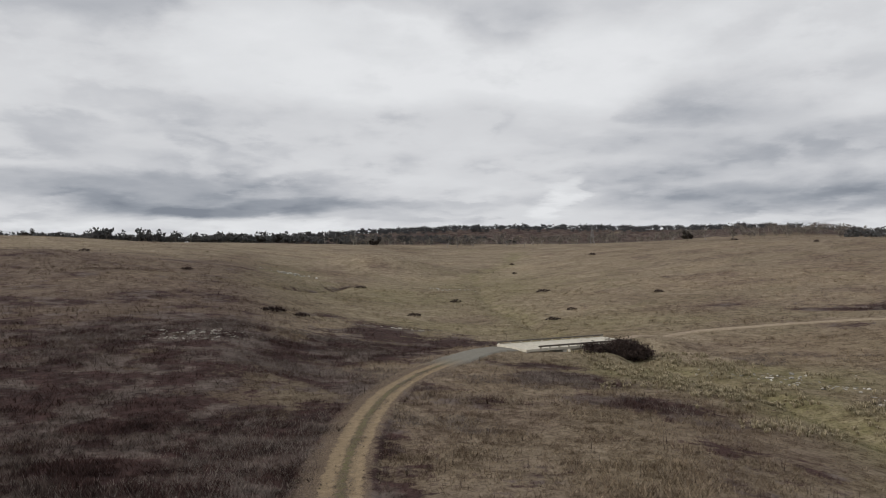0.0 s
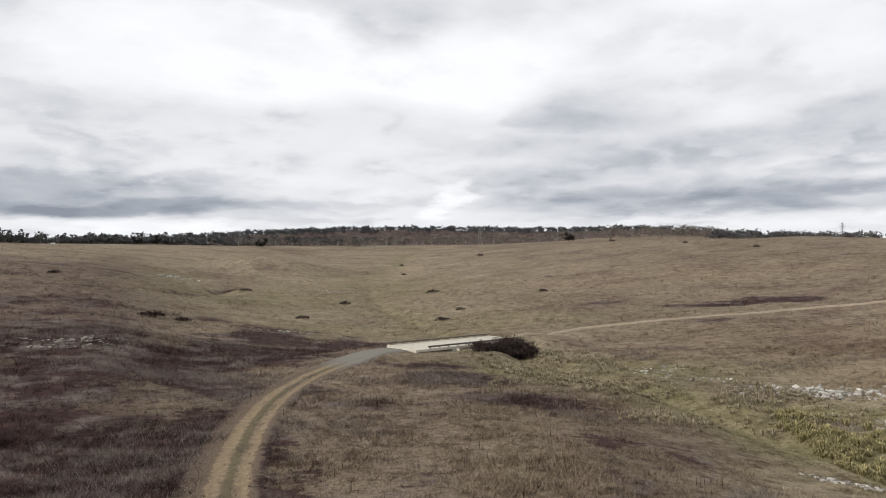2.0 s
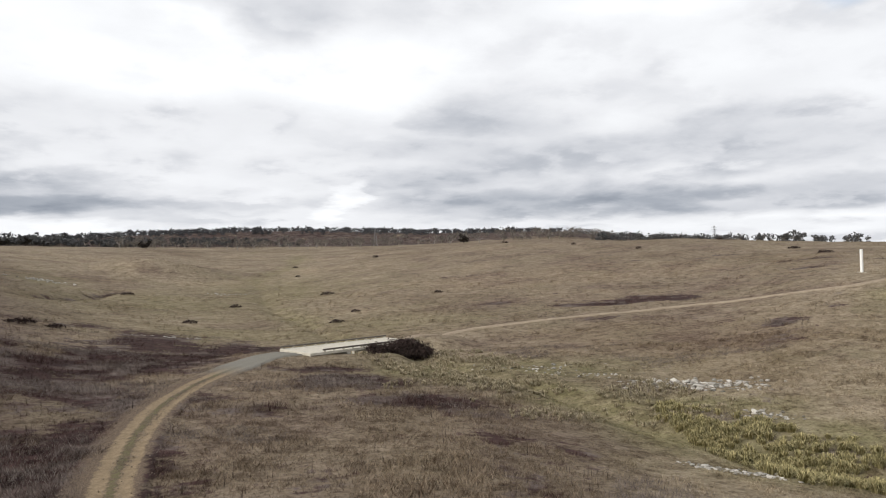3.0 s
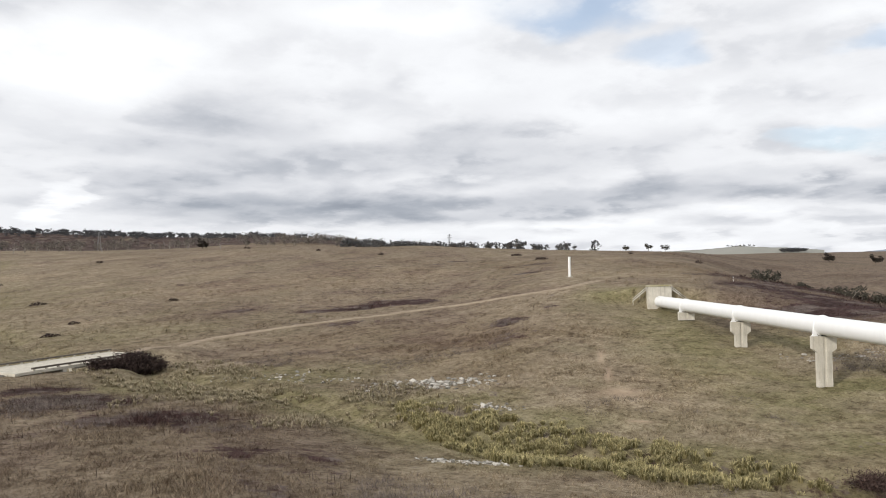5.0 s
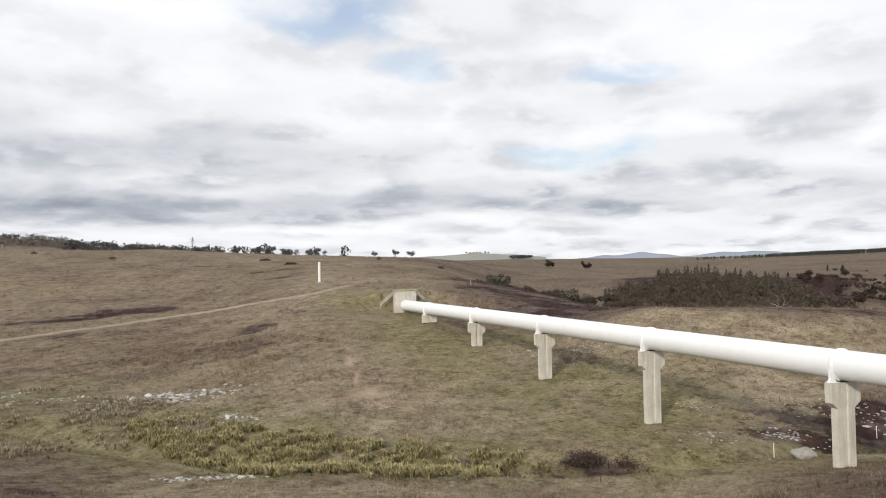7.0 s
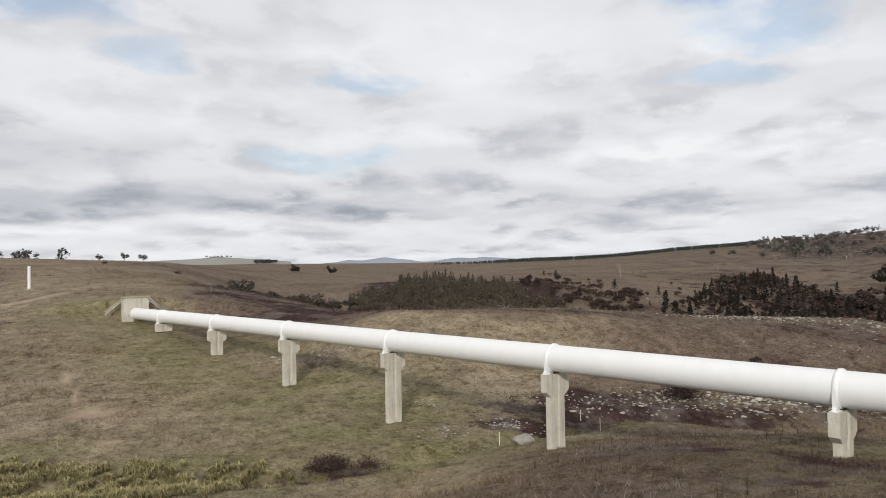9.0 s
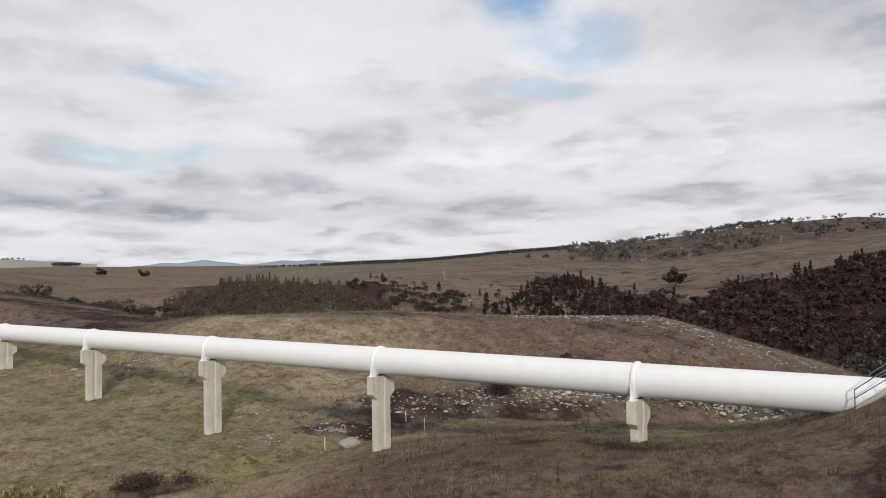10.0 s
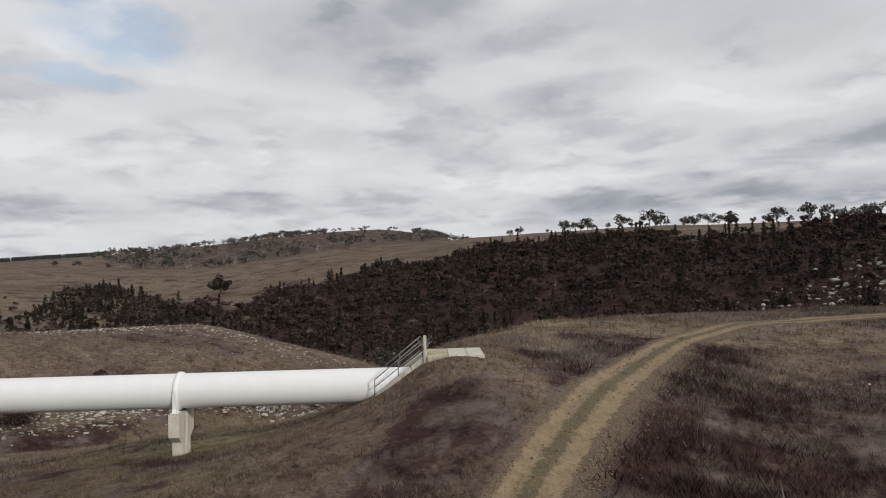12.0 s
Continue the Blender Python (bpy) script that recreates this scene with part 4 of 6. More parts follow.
def build_bridge():
    a, b = Vector((*BRIDGE_A, 0)), Vector((*BRIDGE_B, 0))
    mid, d = (a + b) / 2, b - a
    m = Matrix.Translation((mid.x, mid.y, 3.0)) @ Matrix.Rotation(math.atan2(d.y, d.x), 4, "Z")
    th = empty("bridge", m, label="low pale concrete creek crossing with kerb rails on short posts", category="bridge")
    half, wide = d.length / 2, 4.1
    n = 4
    for k in range(n):
        bm = bmesh.new()
        box(bm, -half + 2 * half * k / n + 0.01, -half + 2 * half * (k + 1) / n - 0.01, -wide, wide, -0.35, 0.0, 0.015)
        part("deck_slab", bm, DECK, th)
    for s in (-1, 1):
        x1 = half if s > 0 else half * 0.9
        x0 = -half if s > 0 else -half * 0.78
        bm = bmesh.new()
        box(bm, x0, x1, s * (wide - 0.15) - 0.13, s * (wide - 0.15) + 0.13, 0.20, 0.42, 0.03)
        part("kerb_rail", bm, TIMBER, th, "weathered dark kerb rail")
        for k in range(11):
            x = x0 + 0.3 + (x1 - x0 - 0.6) * k / 10
            bm = bmesh.new()
            box(bm, x - 0.12, x + 0.12, s * (wide - 0.15) - 0.11, s * (wide - 0.15) + 0.11, -0.02, 0.21)
            part("kerb_block", bm, DECK, th)
    for x in (-half + 0.4, -half / 3, half / 3, half - 0.4):
        bm = bmesh.new()
        box(bm, x - 0.3, x + 0.3, -wide + 0.1, wide - 0.1, -3.2, -0.34)
        part("support_wall", bm, CONCRETE, th)
    return th


def build_vent_post():
    p = spot(48.2, 167)
    th = empty("vent_post", Matrix.Translation(p), label="tall white-painted steel post standing on the grass slope", category="post")
    bm = bmesh.new()
    tube(bm, (0, 0, -0.3), (0, 0, 4.55), 0.30, seg=20)
    part("shaft", bm, PALEPAINT, th, smooth=False)
    bm = bmesh.new()
    tube(bm, (0, 0, 4.55), (0, 0, 4.72), 0.33, 0.27, seg=20)
    part("cap", bm, PALEPAINT, th)
    bm = bmesh.new()
    box(bm, -0.6, 0.6, -0.6, 0.6, -0.3, 0.10, 0.03)
    part("footing", bm, CONCRETE, th)


def build_stake(bearing, d, h):
    th = empty("marker_stake", Matrix.Translation(spot(bearing, d)), label="thin pale marker stake in the grass", category="stake", group="marker stakes")
    bm = bmesh.new()
    tube(bm, (0, 0, -0.3), (0.04, 0.02, h), 0.035, 0.03, seg=6)
    part("stake", bm, PALEPAINT if h < 1.3 else TIMBER, th)


def build_tower(bearing, d, h):
    th = empty("transmission_tower", Matrix.Translation(spot(bearing, d)), label="grey steel lattice power tower beyond the trees", category="power tower")
    for sx in (-1, 1):
        for sy in (-1, 1):
            bm = bmesh.new()
            tube(bm, (sx * 1.6, sy * 1.6, -1), (sx * 0.4, sy * 0.4, h), 0.14, 0.10, seg=5)
            part("leg", bm, STEEL, th)
    for k in range(7):
        bm = bmesh.new()
        r0, r1 = 1.6 - 1.2 * k / 7, 1.6 - 1.2 * (k + 1) / 7
        z0, z1 = h * k / 7, h * (k + 1) / 7
        for s in (-1, 1):
            tube(bm, (-r0, s * r0, z0), (r1, s * r1, z1), 0.06, seg=4)
            tube(bm, (s * r0, r0, z0), (s * r1, -r1, z1), 0.06, seg=4)
        part("bracing", bm, STEEL, th)
    for z in (0.78, 0.9):
        bm = bmesh.new()
        tube(bm, (-3.2, 0, h * z), (3.2, 0, h * z), 0.12, seg=5)
        part("crossarm", bm, STEEL, th)


def build_picket(bearing, d):
    th = empty("fence_picket", Matrix.Translation(spot(bearing, d)) @ Matrix.Rotation(-radians(bearing), 4, "Z"), label="dark steel fence picket with a pale cap and a loose wire", category="fence post")
    bm = bmesh.new()
    box(bm, -0.035, 0.035, -0.012, 0.012, -0.4, 0.98)
    box(bm, -0.012, 0.012, -0.040, -0.011, -0.4, 0.98)
    part("post", bm, DARKSTEEL, th)
    bm = bmesh.new()
    box(bm, -0.06, 0.06, -0.06, 0.03, 0.98, 1.06, 0.015)
    part("cap", bm, PALEPAINT, th, "pale plastic cap")
    rail_line(th, "wire", [Vector((0, 0, 0.55)), Vector((0.35, 0.05, 0.40)), Vector((0.9, 0.12, 0.22)), Vector((1.6, 0.2, -0.05))], 0.022, DARKSTEEL)
    return th


DECK = mat_concrete("pale_deck_concrete", (0.98, 0.97, 0.95))
build_far_headwall()
build_near_end()
build_bridge()
build_vent_post()
for bearing, d, h in ((83.0, 61, 1.25), (58.7, 150, 2.2), (60.4, 158, 1.2), (91, 68, 1.2), (89.5, 73, 1.1)):
    build_stake(bearing, d, h)
build_picket(159.5, 46)
build_tower(-7.1, 650, 14)
build_tower(12.0, 660, 16)
build_tower(38.6, 700, 16)

# ---- plants ----
RNG = np.random.default_rng(7)


def raw_mesh(name, verts, tris_or_quads, mat, smooth=False):
    """A mesh from arrays; every face has the same number of corners."""
    verts, faces = np.asarray(verts, np.float32), np.asarray(tris_or_quads, np.int32)
    k = faces.shape[1]
    me = bpy.data.meshes.new(name)
    me.vertices.add(len(verts))
    me.vertices.foreach_set("co", verts.ravel())
    me.loops.add(faces.size)
    me.loops.foreach_set("vertex_index", faces.ravel())
    me.polygons.add(len(faces))
    me.polygons.foreach_set("loop_start", np.arange(0, faces.size, k, dtype=np.int32))
    me.polygons.foreach_set("loop_total", np.full(len(faces), k, dtype=np.int32))
    if smooth:
        me.polygons.foreach_set("use_smooth", np.ones(len(faces), dtype=bool))
    me.update(calc_edges=True)
    me.materials.append(mat)
    return me


def leaf_cards(c, size, rng):
    """Small crooked leaf sprays: a four-cornered face at each centre."""
    n = len(c)
    u = rng.normal(size=(n, 3))
    u /= np.linalg.norm(u, axis=1)[:, None]
    v = np.cross(u, rng.normal(size=(n, 3)))
    v /= np.linalg.norm(v, axis=1)[:, None]
    s = (np.asarray(size) * rng.uniform(0.6, 1.3, n))[:, None]
    jit = rng.uniform(0.55, 1.25, (4, n, 1))
    q = np.stack([c + s * jit[0] * u, c + s * jit[1] * v * 0.6, c - s * jit[2] * u, c - s * jit[3] * v * 0.6], 1)
    return q.reshape(-1, 3), np.arange(4 * n).reshape(-1, 4)


def limbs(segments, sides=5):
    """Tapered branches: rows of start, end, start radius and end radius."""
    V, F, base = [], [], 0
    for a, b, r0, r1 in segments:
        a, b = np.asarray(a, float), np.asarray(b, float)
        d = (b - a) / max(np.linalg.norm(b - a), 1e-6)
        s = np.cross(d, (0.31, 0.77, 0.2))
        s /= np.linalg.norm(s)
        t = np.cross(d, s)
        ang = np.arange(sides) * 2 * np.pi / sides
        ring = np.cos(ang)[:, None] * s + np.sin(ang)[:, None] * t
        V += [a + ring * r0, b + ring * r1]
        k = np.arange(sides)
        F.append(np.stack([base + k, base + (k + 1) % sides, base + sides + (k + 1) % sides, base + sides + k], 1))
        base += 2 * sides
    return np.concatenate(V), np.concatenate(F)


def in_ball(n, rng, flat=1.0):
    p = rng.normal(size=(n, 3))
    p /= np.linalg.norm(p, axis=1)[:, None]
    p *= rng.uniform(0.25, 1.0, (n, 1)) ** 0.5
    p[:, 2] *= flat
    return p


def gum_shape(h, rng, leaves=420, card=0.34, bare=False, far=False):
    """A spreading gum: a forked trunk, rising limbs, and clumps of leaves at their ends."""
    seg, tips = [], []
    lean = rng.uniform(-0.06, 0.06, 2) * h
    fork = np.array([lean[0], lean[1], h * rng.uniform(0.14, 0.28)])
    seg.append(((0, 0, -0.4), fork, h * 0.036, h * 0.026))
    n = rng.integers(4, 7)
    for k in range(n):
        a = 2 * np.pi * (k + rng.uniform(-0.3, 0.3)) / n
        out = h * rng.uniform(0.16, 0.42)
        tip = fork + (np.cos(a) * out, np.sin(a) * out, h * rng.uniform(0.14, 0.58))
        mid = fork + (tip - fork) * 0.5 + (0, 0, h * 0.05)
        seg += [(fork, mid, h * 0.019, h * 0.012), (mid, tip, h * 0.012, h * 0.005)]
        tips.append(tip)
        for q in range(1 if far else 2):
            side = mid + (tip - mid) * rng.uniform(0.2, 0.8) + rng.normal(size=3) * h * 0.09
            if not far:
                seg.append((mid, side, h * 0.008, h * 0.003))
            tips.append(side)
    tips = np.array(tips)
    if bare:
        for tip in tips.copy():
            for q in range(3):
                seg.append((tip, tip + rng.normal(size=3) * h * 0.07 + (0, 0, h * 0.04), h * 0.004, h * 0.001))
        return limbs(seg), None
    per = leaves // len(tips)
    c = np.concatenate([t + in_ball(per, rng, 0.72) * h * rng.uniform(0.14, 0.21) for t in tips])
    c[:, 2] = np.maximum(c[:, 2], h * 0.12)
    return limbs(seg, 3 if far else 5), leaf_cards(c, np.full(len(c), card * h / 9), rng)


def cypress_shape(h, rng, leaves=380, card=0.30, slim=0.2):
    """A pointed dark tree with a ragged skirt of sprays."""
    seg = [((0, 0, -0.4), (0, 0, h * 0.9), h * 0.022, h * 0.004)]
    t = rng.uniform(0.04, 1.0, leaves) ** 0.8
    r = h * slim * (1 - t) ** 0.75 * rng.uniform(0.35, 1.0, leaves) * (1 + 0.35 * np.sin(t * 23 + rng.uniform(0, 6)))
    a = rng.uniform(0, 2 * np.pi, leaves)
    lob = 1 + 0.25 * np.sin(3 * a + rng.uniform(0, 6))
    c = np.stack([np.cos(a) * r * lob, np.sin(a) * r * lob, t * h], 1)
    return limbs(seg, 5 if leaves > 100 else 3), leaf_cards(c, np.full(leaves, card * h / 7), rng)


def scrub_shape(h, rng, leaves=260, card=0.26):
    """A low rounded bush of several stems."""
    seg, cl = [], []
    for k in range(5):
        a = rng.uniform(0, 2 * np.pi)
        tip = np.array([np.cos(a) * h * rng.uniform(0.1, 0.55), np.sin(a) * h * rng.uniform(0.1, 0.55), h * rng.uniform(0.45, 0.8)])
        if leaves > 60 or k < 2:
            seg.append(((0, 0, -0.2), tip, h * 0.03, h * 0.01))
        cl.append(tip * (1, 1, 0.9) + in_ball(leaves // 5, rng, 0.7) * h * rng.uniform(0.28, 0.42))
    c = np.concatenate(cl)
    c[:, 2] = np.maximum(c[:, 2], 0.05)
    return limbs(seg, 5 if leaves > 60 else 3), leaf_cards(c, np.full(len(c), card * h / 3), rng)


LEAF_KNOLL = mat_plain("olive_cypress_foliage", (0.040, 0.034, 0.025), (0.125, 0.104, 0.075), 0.13, 0.9, single=0.3)
LEAF_HILL = mat_plain("dark_hill_gum_foliage", (0.036, 0.033, 0.030), (0.115, 0.105, 0.095), 0.08, 0.85)
# next two: far foliage greyed and lightened, distance haze put into the colour
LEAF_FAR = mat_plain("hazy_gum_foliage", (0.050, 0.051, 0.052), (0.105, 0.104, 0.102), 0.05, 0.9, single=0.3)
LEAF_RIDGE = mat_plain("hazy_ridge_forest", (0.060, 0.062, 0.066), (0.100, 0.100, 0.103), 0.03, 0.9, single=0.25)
TWIG_GREY = mat_plain("grey_leafless_woodland", (0.080, 0.068, 0.059), (0.215, 0.188, 0.165), 0.06, 0.9, single=0.4)
# brown scrub foliage again, darkened for the shade between the gorge trees
LEAF_UNDER = mat_plain("shaded_undergrowth", (0.008, 0.0055, 0.005), (0.066, 0.044, 0.037), 0.05, 0.9, single=0.25)
TREE_KINDS = {}


def tree_kind(key, name, shape, leaf, bark, label, category, group):
    (tv, tf), crown = shape
    TREE_KINDS[key] = dict(name=name, trunk=raw_mesh("trunk", tv, tf, bark, True), crown=raw_mesh("crown", *crown, leaf) if crown else None, label=label, category=category, group=group, first=None)


def plant(key, p, scale=1.0, turn=0.0):
    k = TREE_KINDS[key]
    m = Matrix.Translation(p) @ Matrix.Rotation(turn, 4, "Z") @ Matrix.Diagonal((scale, scale, scale, 1))
    th = empty(k["name"], m, label=k["label"], category=k["category"], group=k["group"])
    new("trunk", k["trunk"]).parent = th
    if k["crown"]:
        new("crown", k["crown"]).parent = th
    return th


for i in range(5):
    tree_kind(f"gum{i}", "gum_tree", gum_shape(9, RNG, 420, 0.50), LEAF_GUM, BARK, "grey-green gum tree with a clumpy open crown", "tree", "gum trees on the slopes")
for i in range(4):
    tree_kind(f"cyp{i}", "cypress_tree", cypress_shape(7, RNG, 330, 0.36, slim=(0.20, 0.26, 0.30, 0.23)[i]), LEAF_DARK, DARKBARK, "dark pointed native cypress tree in the gorge", "tree", "cypress trees in the gorge")
for i in range(3):
    tree_kind(f"scrub{i}", "bush", scrub_shape(3, RNG, 280, 0.33), LEAF_SCRUB, DARKBARK, "dull brown-green scrub bush on the gorge side", "bush", "scrub bushes")
for i in range(3):
    tree_kind(f"dead{i}", "dead_tree", gum_shape(8, RNG, bare=True), None, DEADWOOD, "bleached dead gum tree with bare branches", "dead tree", "dead trees")

tree_kind("oak", "broad_tree", gum_shape(10, RNG, 1300, 0.42), LEAF_DARK, DARKBARK, "dark dense broad-crowned tree alone on the hillside", "tree", "broad trees on the plain")


def wood(name, places, shapes, leaf, label, category, bark=None, trunks=True):
    """Many trees too far off to count, as one crown mesh and one trunk mesh."""
    V, F, TV, TF, nb, tb = [], [], [], [], 0, 0
    for (x, y, z, s), kind in zip(places, RNG.integers(0, len(shapes), len(places))):
        (tv, tf), (cv, cf) = shapes[kind]
        a = RNG.uniform(0, 6.28)
        r = np.array([[math.cos(a), -math.sin(a), 0], [math.sin(a), math.cos(a), 0], [0, 0, 1]])
        V.append(cv @ r.T * s + (x, y, z))
        F.append(cf + nb)
        TV.append(tv @ r.T * s + (x, y, z))
        TF.append(tf + tb)
        nb, tb = nb + len(cv), tb + len(tv)
    th = tagged(new(name, raw_mesh(name, np.concatenate(V), np.concatenate(F), leaf)), label, category, kind="stuff")
    if trunks:
        new("trunks", raw_mesh("trunks", np.concatenate(TV), np.concatenate(TF), bark or BARK)).parent = th
    return th


def scatter(n, b0, b1, d0, d1, keep=None):
    """Places spread evenly by area in a sector, with the ground's height."""
    b = RNG.uniform(b0, b1, n)
    d = np.sqrt(RNG.uniform(d0 * d0, d1 * d1, n))
    if keep is not None:
        ok = keep(b, d)
        b, d = b[ok], d[ok]
    x, y = d * np.sin(np.radians(b)), d * np.cos(np.radians(b))
    return np.stack([x, y, ground_z(x, y)], 1), b, d


def scaled_places(p, lo, hi):
    return np.column_stack([p, RNG.uniform(lo, hi, len(p))])


FAR_GUM = [gum_shape(9, RNG, 72, 1.05, far=True) for _ in range(6)]
FAR_THICK = []
for _ in range(6):
    stems, (cv, cf) = gum_shape(9, RNG, 60, 1.1, far=True)
    low, lf = leaf_cards(in_ball(22, RNG, 0.7) * (2.8, 2.8, 1.6) + (0, 0, 1.4), np.full(22, 1.0), RNG)
    FAR_THICK.append((stems, (np.concatenate([cv, low]), np.concatenate([cf, lf + len(cv)]))))
FAR_TWIGGY = [gum_shape(9, RNG, 80, 0.66, far=True) for _ in range(6)]
FAR_PINE = [cypress_shape(7, RNG, 26, 1.3, 0.26) for _ in range(3)]
FAR_CYP = [cypress_shape(7, RNG, 104, 0.58, s) for s in (0.20, 0.25, 0.30, 0.23)]
FINE_SCRUB = [scrub_shape(3, RNG, 130, 0.42) for _ in range(4)]
FAR_SCRUB = [scrub_shape(3, RNG, 70, 0.62) for _ in range(4)]

# single dark trees and clumps along the plateau to the north
p, b, d = scatter(420, -44, 6, 640, 780, lambda b, d: fbm(b, d * 0.01, 0.55, 3, 3) > -0.25)
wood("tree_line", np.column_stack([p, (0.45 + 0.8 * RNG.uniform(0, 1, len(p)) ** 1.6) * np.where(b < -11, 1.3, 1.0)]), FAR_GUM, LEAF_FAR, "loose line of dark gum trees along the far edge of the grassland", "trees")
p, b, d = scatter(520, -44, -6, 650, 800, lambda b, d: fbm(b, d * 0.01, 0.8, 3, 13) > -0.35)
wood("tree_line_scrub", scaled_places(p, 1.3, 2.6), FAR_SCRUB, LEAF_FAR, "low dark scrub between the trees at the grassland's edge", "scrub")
# the wooded rise behind it
p, b, d = scatter(900, -14, 35, 850, 1010)
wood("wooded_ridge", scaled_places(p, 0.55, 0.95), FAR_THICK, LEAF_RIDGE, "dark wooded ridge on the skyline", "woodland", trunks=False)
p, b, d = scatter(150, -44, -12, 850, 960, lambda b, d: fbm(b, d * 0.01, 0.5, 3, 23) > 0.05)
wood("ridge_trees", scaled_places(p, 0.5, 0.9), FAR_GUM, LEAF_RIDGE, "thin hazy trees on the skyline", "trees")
# leafless grey woodland on the flat
p, b, d = scatter(520, -8, 36, 610, 800, lambda b, d: fbm(b, d * 0.02, 0.6, 3, 9) > -0.3)
wood("open_woodland", scaled_places(p, 0.5, 1.15), FAR_TWIGGY, TWIG_GREY, "grey leafless open woodland with pale trunks on the plain", "woodland")
# the skyline trees to the north-east
p, b, d = scatter(190, 30, 51, 500, 700, lambda b, d: RNG.uniform(0, 1, len(b)) > (b - 34) / 22)
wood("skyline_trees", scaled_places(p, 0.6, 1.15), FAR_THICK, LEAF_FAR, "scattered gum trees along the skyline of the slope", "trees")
# gum woodland on the far hills
p, b, d = scatter(1500, 102, 131, 720, 1500, lambda b, d: (fbm(b, d * 0.03, 0.5, 3, 5) > -0.06) & (d > 700 + (112 - b).clip(0, 20) * 20) & (d > 640 + (b - 116).clip(0, 30) * 24) & ((b < 119) | (b > 126) | (d < 1080) | (RNG.uniform(0, 1, len(b)) < 0.12)))
half = RNG.uniform(0, 1, len(d)) < 0.55
wood("hill_woodland", scaled_places(p[half], 0.8, 1.6), FAR_GUM, LEAF_HILL, "gum woodland with pale trunks over the far hills", "woodland")
wood("pale_hill_woodland", scaled_places(p[~half], 0.8, 1.5), FAR_TWIGGY, TWIG_GREY, "grey leafless trees among the gums of the far hills", "woodland")
# pine plantation
p, b, d = scatter(1900, 78.0, 103.0, 1270, 1420, lambda b, d: (b > 85) | (RNG.uniform(0, 1, len(b)) < 0.15 + 0.08 * (b - 78)))
wood("pine_plantation", np.column_stack([p, RNG.uniform(0.85, 1.0, len(p)) * np.interp(b, (78, 86), (0.7, 1.0))]), FAR_PINE, PINE, "dark green strip of plantation pines on the far plain", "plantation", trunks=False)
# pine-clad knoll
def under_brow(p, b, d, high):
    """Keeps the wood within the knoll's rounded outline."""
    top = np.degrees(np.arctan((p[:, 2] + high - EYE) / d))
    return top < -0.55 - 0.026 * (b - 78.5) ** 2 + 0.35 * fbm(b, b * 0, 0.9, 3, 12)


p, b, d = scatter(1700, 71.0, 89.4, 225, 350)
s = RNG.uniform(0.3, 0.8, len(d))
ok = under_brow(p, b, d, 7 * s)
p, s, d = p[ok], s[ok], d[ok]
rank = np.argsort(d)
solo, rest = rank[20:130], np.concatenate([rank[:20], rank[130:]])
wood("knoll_wood", np.column_stack([p[rest], s[rest]]), FAR_CYP[1:3] + FAR_SCRUB, LEAF_KNOLL, "dense olive-dark cypress wood over a low knoll", "woodland", trunks=False)
for k, i in enumerate(solo):
    plant(f"cyp{k % 4}" if k % 3 == 0 else f"scrub{k % 3}", Vector(p[i]), s[i] * (0.75 if k % 3 == 0 else 1.4), RNG.uniform(0, 6.28))

# the gorge forest

def in_gorge(b, d):
    return (d < np.interp(b, EDGE_B, EDGE_D) + 14 * fbm(b, d * 0.02, 0.5, 3, 8)) & (fbm(b * 3, d * 0.2, 0.2, 3, 4) > -0.62)


p, b, d = scatter(6200, 96, 168, 165, 620, in_gorge)
kind = RNG.uniform(0, 1, len(d)) + 0.35 * fbm(p[:, 0], p[:, 1], 1 / 60, 3, 6) - 0.28 * np.clip((b - 134) / 16, 0, 1) - 0.35 * np.clip((112 - b) / 6, 0, 1) + 0.12
order = np.argsort(d)
solo = np.zeros(len(d), bool)
solo[order[60:300]] = True
for i in np.where(solo)[0]:
    if kind[i] < 0.40:
        plant(f"cyp{RNG.integers(4)}", Vector(p[i]), RNG.uniform(0.55, 1.1), RNG.uniform(0, 6.28))
    elif kind[i] < 0.9:
        plant(f"scrub{RNG.integers(3)}", Vector(p[i]), RNG.uniform(0.7, 1.5), RNG.uniform(0, 6.28))
    else:
        plant(f"gum{RNG.integers(5)}", Vector(p[i]), RNG.uniform(0.5, 0.8), RNG.uniform(0, 6.28))
c = ~solo & (kind < 0.36)
wood("gorge_cypress_wood", np.column_stack([p[c], 0.5 + 0.75 * RNG.uniform(0, 1, c.sum()) ** 2]), FAR_CYP, LEAF_DARK, "dense dark cypress forest across the gorge side", "forest", trunks=False)
c = ~solo & (kind >= 0.36)
for name, which, shapes in (("gorge_scrub", c & (d < 300), FINE_SCRUB), ("upper_gorge_scrub", c & (d >= 300), FAR_SCRUB)):
    wood(name, scaled_places(p[which], 0.8, 1.8), shapes, LEAF_SCRUB, "dark brown scrub covering the gorge side", "scrub", trunks=False)

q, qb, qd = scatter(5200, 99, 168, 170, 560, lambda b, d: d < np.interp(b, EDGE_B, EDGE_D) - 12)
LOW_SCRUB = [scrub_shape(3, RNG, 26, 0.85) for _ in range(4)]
wood("gorge_underscrub", np.column_stack([q, RNG.uniform(0.45, 0.95, len(q)) * np.interp(qd, (170, 500), (0.8, 1.3))]), LOW_SCRUB, LEAF_UNDER, "close undergrowth between the gorge trees, shade put into its colour", "scrub", trunks=False)
p, b, d = scatter(420, 85, 101, 195, 335, lambda b, d: fbm(b * 2, d * 0.1, 0.3, 3, 24) > -0.15)
